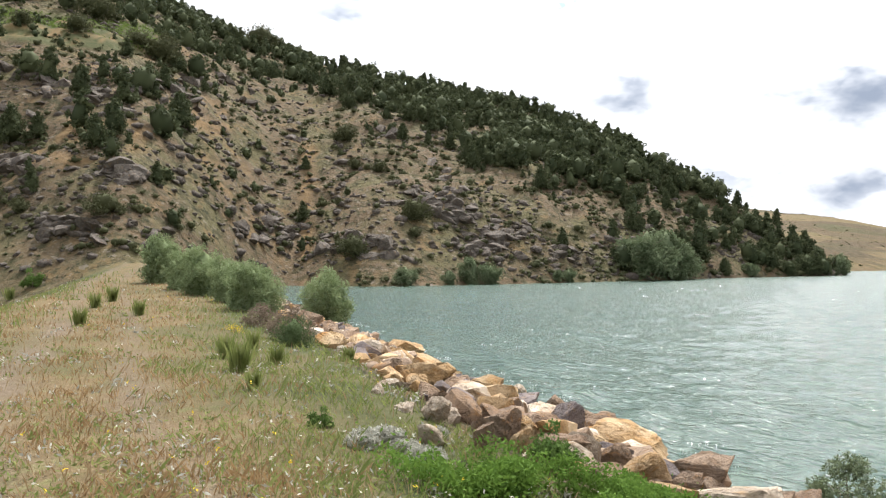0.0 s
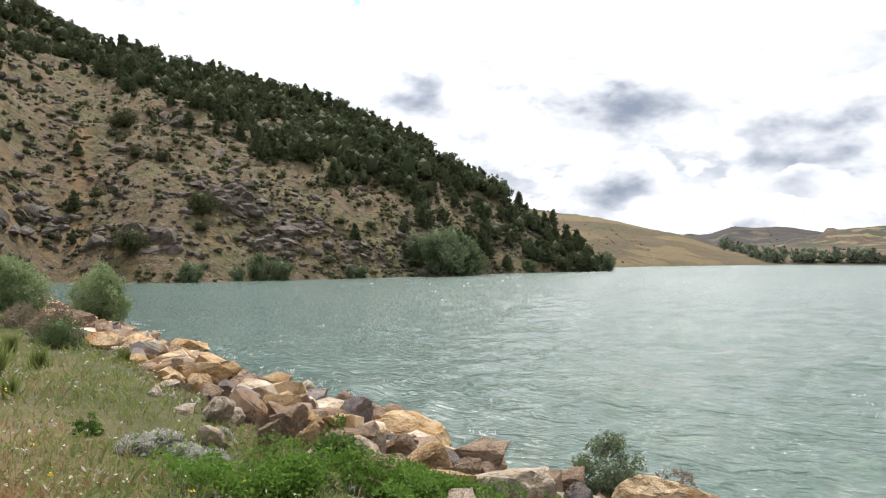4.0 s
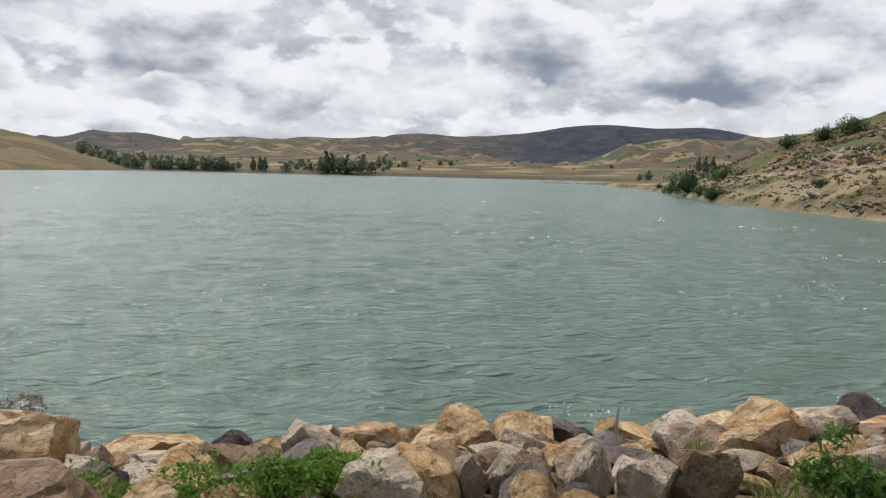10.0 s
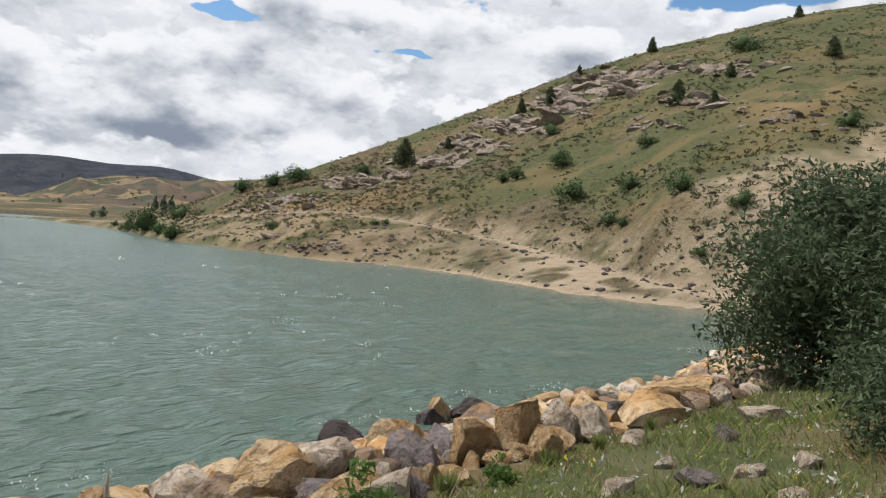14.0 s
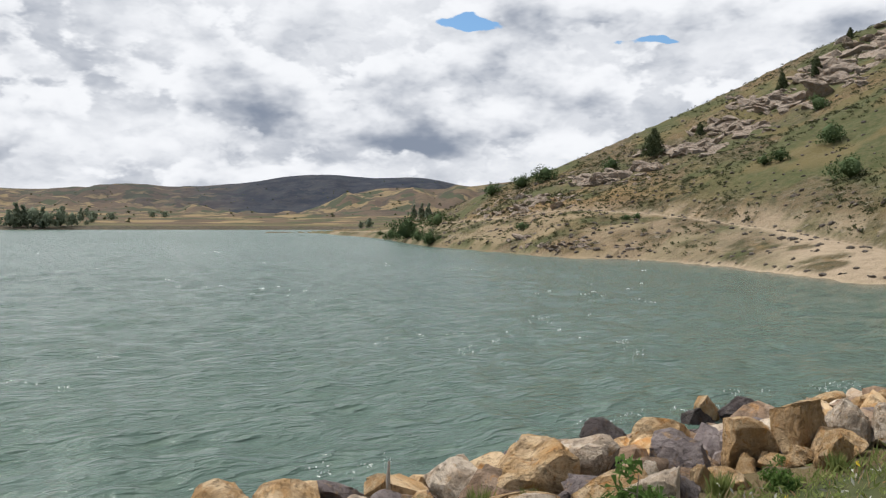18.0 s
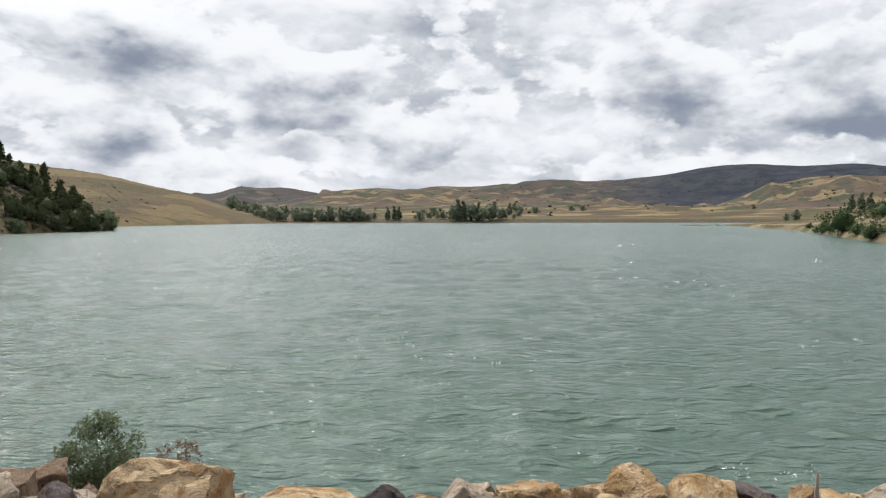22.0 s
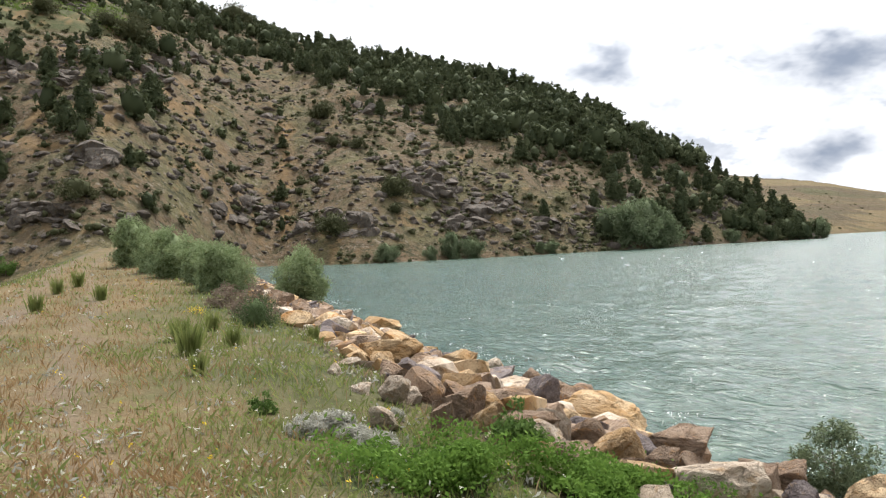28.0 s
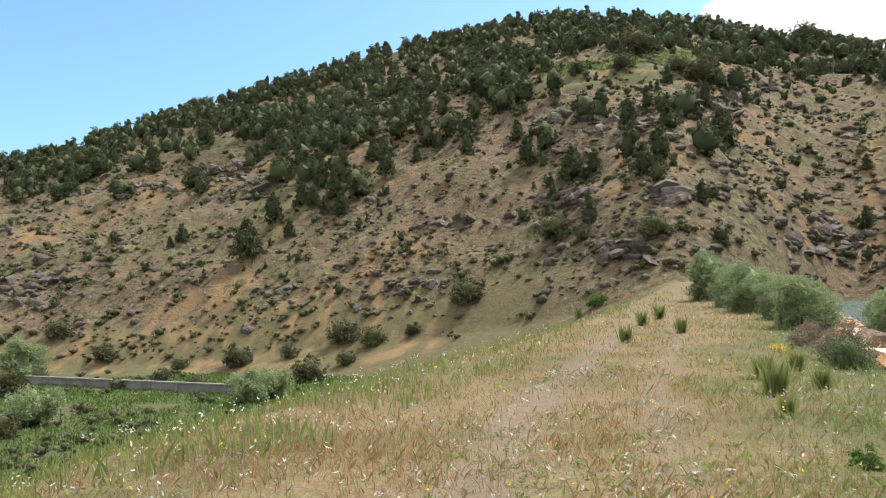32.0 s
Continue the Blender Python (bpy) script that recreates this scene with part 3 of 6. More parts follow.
RANGES = [  # distance of the foot, of the ridge, (yaw, elevation) of the ridge
    (900, 1500, [(-28, 0.3), (-31, 1.2), (-38.4, 2.1), (-41.9, 1.45), (-46, 0.9), (-50, 0.6), (-60, 0.3), (-90, 0.2)]),
    (800, 1300, [(-38, 0.3), (-41.9, 1.5), (-44.4, 2.05), (-49.4, 1.75), (-54, 1.35), (-58, 1.1), (-63, 0.75), (-68, 0.5), (-90, 0.2)]),
    (1500, 2200, [(-44, 1.0), (-48.6, 2.0), (-55, 2.2), (-58, 2.6), (-61.7, 2.35), (-67.5, 3.0), (-69.1, 3.4), (-71.6, 3.5), (-75.2, 3.25), (-78.6, 3.4), (-82, 2.6), (-100, 2.0)]),
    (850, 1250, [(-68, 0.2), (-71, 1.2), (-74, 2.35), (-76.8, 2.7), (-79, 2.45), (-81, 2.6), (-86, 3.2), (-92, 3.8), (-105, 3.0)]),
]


def far_land(yaw, r):
    shore = curve(yaw, SHORE_FAR)
    z = np.where(r < shore, (r - shore) * 0.05 - 0.2, 0.25 + np.clip(r - shore, 0, 12) * 0.12 + np.clip(r - shore - 12, 0, 700) * 0.020)
    z = z + smooth(20, 200, r - shore) * (fbm(r / 90, yaw / 4, 3, 41) - 0.5) * 5
    kind = np.zeros(np.shape(z))
    for i, (foot, ridge, line) in enumerate(RANGES):
        top = 3.5 + ridge * np.tan(np.radians(curve(yaw, line)))
        t = (r - foot) / (ridge - foot)
        h = 12 + (top - 12) * smooth(0, 1, t) + (fbm(r / 160, yaw / 1.6, 4, 51 + i) - 0.5) * 30 * smooth(0.1, 0.5, t) * (1 - 0.9 * smooth(0.75, 0.98, t))
        h = np.where(t > 1, top - (r - ridge) * 0.05, h)
        h = np.where(t > 0, h, -50)
        kind = np.where(h > z, i + 1, kind)
        z = np.maximum(z, h)
    vis = (yaw < -20) & (yaw > -125)
    return np.where(vis, z, np.where(r > 420, -6 + (r - 420) * 0.03, -50.0)), kind


RIGHT_SHORE = [(-66, 420), (-70.5, 300), (-71.2, 236), (-75, 186), (-76.5, 150), (-78.3, 119), (-82.8, 99), (-88.6, 81), (-94.9, 79), (-100, 68), (-106.6, 54.5),
               (-111.5, 51.5), (-116.9, 48.5), (-122, 47), (-135, 47), (-160, 60)]
TRACK_R = [(-70, 260), (-76, 190), (-79, 148), (-82.7, 126), (-89, 106), (-94.7, 100), (-103, 79), (-109, 66), (-115, 55), (-122, 52), (-160, 66)]
TRACK_EL = [(-70, -0.7), (-76, -0.6), (-79, -0.1), (-82.7, 0.2), (-89, 1.0), (-94.7, 0.8), (-103, -0.33), (-109, -1.56), (-115, -2.9), (-122, -3.1), (-160, -2)]
RIGHT_EL = [(-70, -0.6), (-77, -0.2), (-79.5, 0.7), (-82.9, 2.2), (-88.8, 4.3), (-98.4, 8.4), (-106.4, 11.9), (-112.2, 13.8), (-121.3, 15.8), (-126.6, 16.3), (-145, 15), (-170, 8)]
RIGHT_RIDGE = [(-70, 275), (-77, 200), (-82.9, 152), (-88.8, 150), (-98.4, 165), (-106.4, 178), (-112, 190), (-121, 205), (-130, 220), (-170, 230)]


def right_hill(yaw, r):
    shore, tr = curve(yaw, RIGHT_SHORE), curve(yaw, TRACK_R)
    tz = np.maximum(3.5 + tr * np.tan(np.radians(curve(yaw, TRACK_EL))), 0.35)
    ridge = np.maximum(curve(yaw, RIGHT_RIDGE), tr + 9)
    top = np.maximum(3.5 + ridge * np.tan(np.radians(curve(yaw, RIGHT_EL))), tz)
    x, y = -np.sin(np.radians(yaw)) * r, np.cos(np.radians(yaw)) * r
    lip = shore + 1.5
    z = np.where(r < shore, (r - shore) * 0.12 - 0.05, (r - shore) * 0.25)
    u = np.clip((r - lip) / (tr - 2.5 - lip), 0, 1)
    z = np.where(r > lip, 0.37 + (tz - 0.37) * u ** np.interp(yaw, [-118, -108, -98, -80], [1.0, 1.1, 0.75, 0.65]), z)
    up = np.clip((r - tr - 2.5) / (ridge - tr - 2.5), 0, 1)
    cut = smooth(0, 0.07, up) * np.clip((top - tz) / 20, 0, 1) * (1.0 + 2.6 * smooth(-110, -115, yaw))
    z = z + (top - tz) * up + cut * (1 - up)
    rug = smooth(0.05, 0.2, up) * (1 - 0.8 * smooth(0.85, 1.0, up)) * np.clip((top - tz) / 20, 0, 1)
    z = z + rug * ((fbm(x / 17, y / 17, 4, 61) - 0.5) * 4.5 + (fbm(x / 3.2, y / 3.2, 3, 65) - 0.5) * 1.0)
    z = z + (fbm(x / 4, y / 4, 3, 67) - 0.5) * 0.9 * np.sin(u * np.pi)
    z = np.where(r > ridge, top - (r - ridge) * 0.22, z)
    return np.where((yaw < -67) & (yaw > -175), z, -50.0), up


def polar(x, y):
    return np.degrees(np.arctan2(-x, y)), np.hypot(x, y)


def height(x, y):
    """The land's height; kinds: 0 bank and valley, 1 wooded hill, 2 bare hill behind, 3 far land, 4 hill with the track."""
    x, y = np.asarray(x, float), np.asarray(y, float)
    yaw, r = polar(x, y)
    stack = [dam_height(x, y), left_hill(yaw, r)[0], back_hill(yaw, r)[0], far_land(yaw, r)[0], right_hill(yaw, r)[0]]
    z = np.max(stack, axis=0)
    return z, np.argmax(stack, axis=0)


def height_at(x, y):
    return float(height(np.array([x]), np.array([y]))[0][0])


def at(yaw, r):
    """A place on the land by bearing (left of the y axis) and distance."""
    a = radians(yaw)
    x, y = -math.sin(a) * r, math.cos(a) * r
    return Vector((x, y, height_at(x, y)))


def toward(yaw, el, near=20.0, far=1500.0, steps=700):
    """The first place on the land that a look from the viewer's stand along this bearing and elevation meets."""
    r = np.geomspace(near, far, steps)
    a = radians(yaw)
    x, y = -math.sin(a) * r, math.cos(a) * r
    over = height(x, y)[0] >= 3.5 + r * math.tan(radians(el))
    i = int(np.argmax(over)) if over.any() else len(r) - 1
    return Vector((x[i], y[i], float(height(x[i:i + 1], y[i:i + 1])[0][0])))


def meadow_of(yaw, el):
    """Where the wooded hill is open grass."""
    spots = ((56.0, 10.9, 5.0, 0.7), (51.0, 6.8, 2.2, 1.8), (-2.0, 9.0, 2.0, 0.5), (44.5, 8.5, 1.2, 0.8))
    glade = smooth(18.8, 20.6, yaw) * (1 - smooth(30.6, 32.4, yaw)) * smooth(13.9, 14.3, el) * (1 - smooth(15.9, 16.2, el))
    return np.clip(glade + sum(np.exp(-(((yaw - a) / w) ** 2 + ((el - e) / h) ** 2) * 1.2) for a, e, w, h in spots), 0, 1)


def cover_of(x, y, z, kind):
    """Two sets of four weights, see ground_material."""
    yaw, r = polar(x, y)
    s, along = bank_distance(x, y)
    c1, c2 = np.zeros((len(x), 4)), np.zeros((len(x), 4))
    n1, n2 = fbm(x / 3, y / 3, 4, 71), fbm(x / 22, y / 22, 4, 75)
    dam = kind == 0
    c1[:, 0] = 1
    # green strip beside the stones, and again down the dry side
    g = (1 - smooth(6.6, 10.0, s + (n1 - 0.5) * 5)) + smooth(13.5, 17, s + (n1 - 0.5) * 4)
    c1[:, 1] = np.where(dam, np.clip(g, 0, 1) * (0.45 + 0.55 * smooth(0.35, 0.6, n1)), 0)
    c1[:, 1] = np.where(dam & (s < 16), np.clip(c1[:, 1] + 0.45 * smooth(0.5, 0.66, fbm(x / 1.4, y / 1.4, 4, 79)), 0, 1), c1[:, 1])
    c1[:, 1] = np.where(dam & (s > 24), 0.95, c1[:, 1])
    c1[:, 3] = np.where(dam & (s > 30), 0.12 * smooth(0.42, 0.6, n2), 0)
    c1[:, 1] = np.where(dam & (y < -1) & (s < 16), np.clip(c1[:, 1] + 0.35 * smooth(-1, -4, y), 0, 1), c1[:, 1])
    lane = np.interp(y, [0, 8, 16, 28, 46], [10.9, 11.1, 11.6, 12.5, 14.6])
    trail = np.exp(-((s - lane + (n1 - 0.5) * 0.9) / 0.42) ** 2) + 0.7 * np.exp(-((s - lane + 1.7 + (n1 - 0.5) * 0.9) / 0.32) ** 2)
    c1[:, 2] = np.where(dam & (s < 15.5), np.clip(trail, 0, 1) * (0.35 + 0.45 * smooth(0.36, 0.54, n1)), 0)
    bed = dam & (s < 5.9)
    c1[:, 2] = np.where(bed, 0.25, c1[:, 2])
    c1[:, 3] = np.where(bed, 0.7, c1[:, 3])
    left, right = kind == 1, kind == 4
    c1[:, 3] = np.where(left, 0.96, c1[:, 3])
    t = left_hill(yaw, r)[1]
    el = np.degrees(np.arctan2(z - 3.5, r))
    meadow = meadow_of(yaw, el)
    low = (1 - smooth(0.02, 0.06, t)) * smooth(24, 36, yaw) * 0.7
    c1[:, 3] = np.where(left, np.clip(c1[:, 3] - meadow * 1.1 - low, 0, 1), c1[:, 3])
    c1[:, 1] = np.where(left, 0.62 + 0.34 * meadow, c1[:, 1])
    gully = np.exp(-((yaw - 10.1 + (el - 4) * 0.05 + (n1 - 0.5) * 0.9) / 0.42) ** 2) * smooth(-0.5, 1.0, el) * (1 - smooth(7.5, 9.5, el)) * 1.4
    patch = smooth(0.56, 0.66, fbm(x / 16, y / 16, 4, 81)) * (1 - smooth(0.4, 0.7, t)) * smooth(2, 10, yaw)
    fan = np.exp(-(((yaw - 40) / 4.5) ** 2 + ((t - 0.22) / 0.16) ** 2)) * smooth(0.38, 0.55, n1)
    c2[:, 0] = np.where(left, np.clip(gully * (0.55 + 0.45 * smooth(0.4, 0.6, n1)) + (patch * 0.8 + fan * 0.5) * smooth(0.46, 0.64, fbm(x / 1.7, y / 1.7, 3, 83)), 0, 0.9), 0)
    # bare hill behind the point
    back = kind == 2
    c1[:, 3] = np.where(back, 0.85, c1[:, 3])
    c1[:, 1] = np.where(back, 0.55 + 0.4 * smooth(0.42, 0.6, n2), c1[:, 1])
    # far land
    fl = kind == 3
    ids = far_land(yaw, r)[1]
    c2[:, 1] = np.where(fl, 1.0, np.where(back, 0.4, 0))
    # the far range darkens rightward, following its painted cloud shade
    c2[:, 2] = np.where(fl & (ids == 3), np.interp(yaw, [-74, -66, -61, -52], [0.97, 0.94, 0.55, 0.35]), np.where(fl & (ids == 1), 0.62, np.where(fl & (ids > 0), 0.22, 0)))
    shore_edge = r - curve(yaw, SHORE_FAR)
    c1[:, 1] = np.where(fl & (ids == 0), 0.5, c1[:, 1])
    c2[:, 1] = np.where(fl & (ids == 0), smooth(30, 70, shore_edge + (n2 - 0.5) * 80), c2[:, 1])
    c1[:, 3] = np.where(fl & (shore_edge < 16), 0.9, c1[:, 3])
    c2[:, 2] = np.where(fl & (shore_edge < 16), 0.35, c2[:, 2])
    # hill with the track
    shore, tr = curve(yaw, RIGHT_SHORE), curve(yaw, TRACK_R)
    up = right_hill(yaw, r)[1]
    c1[:, 3] = np.where(right, 0.55, c1[:, 3])
    lush = smooth(0.41, 0.53, fbm(x / 9, y / 9, 5, 76) + np.interp(yaw, [-120, -106, -96, -84], [0.20, 0.10, -0.04, -0.10])) * smooth(0.06, 0.15, up)
    c1[:, 1] = np.where(right, 0.95, c1[:, 1])
    c1[:, 3] = np.where(right, 0.80 - 0.74 * lush, c1[:, 3])
    turf = smooth(0.47, 0.56, fbm(x / 5, y / 5, 4, 74)) * (r < tr) * smooth(-107, -101, yaw)
    c1[:, 3] = np.where(right, c1[:, 3] - 0.6 * turf, c1[:, 3])
    c1[:, 1] = np.where(right, c1[:, 1] + 0.3 * turf, c1[:, 1])
    wide = np.interp(yaw, [-112, -100, -92, -82], [5.0, 4.2, 3.2, 2.2])
    track = smooth(-wide, -wide * 0.5, r - tr + (n1 - 0.5) * 2.5) * (1 - smooth(1.6, 3.4, r - tr + (n1 - 0.5) * 2)) + smooth(-100, -106, yaw) * (r < tr + 2.5) * smooth(0.34, 0.46, n1)
    beach = 1 - smooth(0.4, 1.5, r - shore + (n1 - 0.5) * 2)
    beach = beach * np.interp(yaw, [-100, -90, -80], [1.0, 0.5, 0.15])
    cut = np.exp(-((up - 0.02) / 0.025) ** 2) * smooth(0.42, 0.6, n1) * 0.7
    scar = smooth(-113, -116, yaw + (n1 - 0.5) * 4) * (1 - smooth(0.05, 0.12, up - (-yaw - 116) * 0.008 + (n1 - 0.5) * 0.08)) * (0.35 + 0.4 * smooth(0.38, 0.6, fbm(x / 1.5, y / 1.5, 3, 88)))
    c2[:, 3] = np.where(right, np.clip(np.maximum(np.maximum(track, beach), np.maximum(cut, scar)), 0, 0.97), 0)
    red = np.exp(-(((yaw + 88) / 8) ** 2 + ((up - 0.14) / 0.16) ** 2)) * smooth(0.36, 0.52, n1) * 1.2
    rust = np.exp(-(((yaw + 122) / 4) ** 2 + ((up - 0.28) / 0.10) ** 2)) * smooth(0.36, 0.5, n1)
    bare = smooth(0.52, 0.62, fbm(x / 6, y / 6, 4, 85)) * smooth(0.02, 0.08, up) * 0.3
    c2[:, 0] = np.where(right, np.clip(np.maximum(np.maximum(red * 0.85, rust * 0.8), bare), 0, 0.9), c2[:, 0])
    return np.clip(c1, 0, 1), np.clip(c2, 0, 1)


def sheet(name, yaws, rs, mat, fn, keep=None):
    """A sheet of quads over rings of distance and bearings."""
    a = np.radians(yaws)[:, None]
    x, y = (-np.sin(a) * rs[None]).ravel(), (np.cos(a) * rs[None]).ravel()
    z, kind = fn(x, y)
    n, m = len(yaws), len(rs)
    i, j = np.meshgrid(np.arange(n - 1), np.arange(m - 1), indexing="ij")
    q = np.stack([i * m + j, i * m + j + 1, (i + 1) * m + j + 1, (i + 1) * m + j], -1).reshape(-1, 4)
    if keep is not None:
        q = q[keep(x[q].mean(1), y[q].mean(1))]
    me = bpy.data.meshes.new(name)
    me.vertices.add(len(x))
    me.vertices.foreach_set("co", np.stack([x, y, z], -1).ravel())
    me.loops.add(q.size)
    me.loops.foreach_set("vertex_index", q.ravel().astype(np.int32))
    me.polygons.add(len(q))
    me.polygons.foreach_set("loop_start", np.arange(0, q.size, 4, dtype=np.int32))
    me.polygons.foreach_set("use_smooth", np.ones(len(q), bool))
    me.update(calc_edges=True)
    me.materials.append(mat)
    ob = new(name, me)
    return ob, x, y, z, kind


yaw_steps = np.concatenate([np.arange(180, 78, -3.0), np.arange(78, -132, -0.33), np.arange(-132, -181, -3.0)])
yaw_steps[-1] = -180
ring_steps = np.concatenate([[0.05, 0.5], np.geomspace(1.0, 40, 105), np.geomspace(40.5, 420, 225)[1:], np.geomspace(430, 4200, 80)])
ground, gx, gy, gz, gk = sheet("ground", yaw_steps, ring_steps, M_GROUND, height)
tagged(ground, "dry grassy embankment, scrubby rocky hills and far fields", "ground", kind="structure")
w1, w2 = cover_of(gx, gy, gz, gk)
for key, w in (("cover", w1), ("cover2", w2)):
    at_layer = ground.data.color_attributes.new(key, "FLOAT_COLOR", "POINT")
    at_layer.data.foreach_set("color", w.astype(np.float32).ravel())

wyaw = np.arange(60, -132, -0.33)
wring = np.concatenate([np.geomspace(4.0, 70, 230), np.geomspace(71, 460, 120)])


def wave_height(x, y):
    """Wind waves running towards the stony bank."""
    a = radians(52)
    u, v = x * math.cos(a) - y * math.sin(a), x * math.sin(a) + y * math.cos(a)
    r = np.hypot(x, y)
    z = (fbm(u / 1.5, v / 0.8, 2, 111) - 0.5) * 0.24 + (fbm(u / 0.7 + 7, v / 0.5, 1, 115) - 0.5) * 0.10 * (1 - smooth(12, 28, r))
    return z * (1 - 0.8 * smooth(60, 220, r)), None


water, *_ = sheet("water", wyaw, wring, M_WATER, wave_height, lambda x, y: bank_distance(x, y)[0] < 1.6)
tagged(water, "wind-rippled turbid green lake water", "lake", kind="structure")

# silt stirred up along the sandy shore
wv = np.empty(len(water.data.vertices) * 3, np.float32)
water.data.vertices.foreach_get("co", wv)
wv = wv.reshape(-1, 3)
wyaws, wr = polar(wv[:, 0], wv[:, 1])
off = curve(wyaws, RIGHT_SHORE) - wr + (fbm(wv[:, 0] / 4, wv[:, 1] / 4, 3, 171) - 0.5) * 4
silt = 0.85 * np.exp(-np.clip(off, 0, None) / 3.2) * smooth(-78, -92, wyaws)
water.data.attributes.new("silt", "FLOAT", "POINT").data.foreach_set("value", silt.astype(np.float32))

# ---------------------------------------------------------------- builders
def thing(name, label, category, m=None, group=""):
    ob = new(name)
    ob.matrix_world = m or Matrix()
    return tagged(ob, label, category, group)


def mesh_of(name, verts, faces, mats, mat_ids=None, smooth_by=None):
    """A mesh from arrays: verts (n, 3); faces (m, 3 or 4)."""
    verts, faces = np.asarray(verts, float), np.asarray(faces, np.int32)
    me = bpy.data.meshes.new(name)
    me.vertices.add(len(verts))
    me.vertices.foreach_set("co", verts.ravel())
    me.loops.add(faces.size)
    me.loops.foreach_set("vertex_index", faces.ravel())
    me.polygons.add(len(faces))
    me.polygons.foreach_set("loop_start", np.arange(0, faces.size, faces.shape[1], dtype=np.int32))
    if mat_ids is not None:
        me.polygons.foreach_set("material_index", np.asarray(mat_ids, np.int32))
    me.update(calc_edges=True)
    for m in mats if isinstance(mats, (list, tuple)) else [mats]:
        me.materials.append(m)
    if smooth_by is not None:
        me.polygons.foreach_set("use_smooth", np.ones(len(faces), bool))
        me.set_sharp_from_angle(angle=radians(smooth_by))
    return me


def part(name, mesh, parent, m=None, label=""):
    ob = new(name, mesh)
    ob.parent = parent
    if m is not None:
        ob.matrix_local = m
    return tagged(ob, label)


rng = np.random.RandomState(42)


def unit(n, r=rng):
    v = r.normal(size=(n, 3))
    return v / np.linalg.norm(v, axis=1, keepdims=True)


def leaf_quads(centres, size, r, up=0.0, long=1.0, lean=None):
    """A diamond leaf at each centre, randomly turned. Returns verts and quads."""
    n = len(centres)
    a = unit(n, r)
    if lean is not None:
        a = a * 0.6 + lean
        a /= np.linalg.norm(a, axis=1, keepdims=True)
    b = np.cross(a, unit(n, r))
    b /= np.linalg.norm(b, axis=1, keepdims=True) + 1e-9
    s = size * r.uniform(0.6, 1.3, (n, 1))
    c = np.asarray(centres)
    v = np.stack([c - a * s * long, c + b * s * 0.5, c + a * s * long, c - b * s * 0.5], 1).reshape(-1, 3)
    return v, np.arange(4 * n).reshape(n, 4)


def leaf_tris(centres, size, r, long=1.0):
    """A pointed leaf at each centre, randomly turned. Returns verts and triangles."""
    n = len(centres)
    a = unit(n, r)
    b = np.cross(a, unit(n, r))
    b /= np.linalg.norm(b, axis=1, keepdims=True) + 1e-9
    s = size * r.uniform(0.7, 1.4, (n, 1))
    c = np.asarray(centres)
    v = np.stack([c - a * s * long * 0.8 - b * s * 0.55, c - a * s * long * 0.8 + b * s * 0.55, c + a * s * long], 1).reshape(-1, 3)
    return v, np.arange(3 * n).reshape(n, 3)


def tubes(lines, sides=5):
    """Tapered tubes; each line is (points, radii). Returns verts and quads."""
    vs, fs, base = [], [], 0
    for pts, radii in lines:
        pts = [Vector(p) for p in pts]
        for i, p in enumerate(pts):
            d = (pts[min(i + 1, len(pts) - 1)] - pts[max(i - 1, 0)]).normalized()
            u = d.orthogonal().normalized()
            w = d.cross(u)
            for j in range(sides):
                t = 2 * math.pi * j / sides
                vs.append(p + (u * math.cos(t) + w * math.sin(t)) * radii[i])
        for i in range(len(pts) - 1):
            for j in range(sides):
                q = (j + 1) % sides
                fs.append((base + i * sides + j, base + i * sides + q, base + (i + 1) * sides + q, base + (i + 1) * sides + j))
        base += len(pts) * sides
    return np.array([tuple(v) for v in vs]), np.array(fs)


def ico(level):
    bm = bmesh.new()
    bmesh.ops.create_icosphere(bm, subdivisions=level, radius=1.0)
    v = np.array([tuple(q.co) for q in bm.verts])
    f = np.array([[q.index for q in t.verts] for t in bm.faces])
    bm.free()
    return v, f


ICO = {n: ico(n) for n in (1, 2, 3, 4)}


def noise3(v, scale, seed):
    return np.array([noise.noise(Vector(p) * scale + Vector((seed * 3.1, seed * 7.7, seed * 1.3))) for p in v])


def stone_shape(seed, level=3, cuts=9, rough=0.10, flat=(1.0, 0.8, 0.62)):
    """A broken block: a ball cut by planes, roughened."""
    r = np.random.RandomState(seed)
    v, f = ICO[level]
    v = v * (1 + 0.25 * noise3(v, 1.1, seed))[:, None]
    for d in unit(cuts, r):
        h = r.uniform(0.36, 0.66)
        over = v @ d - h
        v = v - np.clip(over, 0, None)[:, None] * d * 0.94
    if rough:
        v = v * (1 + rough * noise3(v, 2.2, seed + 50) - rough * 0.9 * np.abs(noise3(v, 3.6, seed + 70)) + rough * 0.6 * noise3(v, 8.0, seed + 90))[:, None]
    v = v * np.array(flat)
    return v / np.abs(v).max(), f


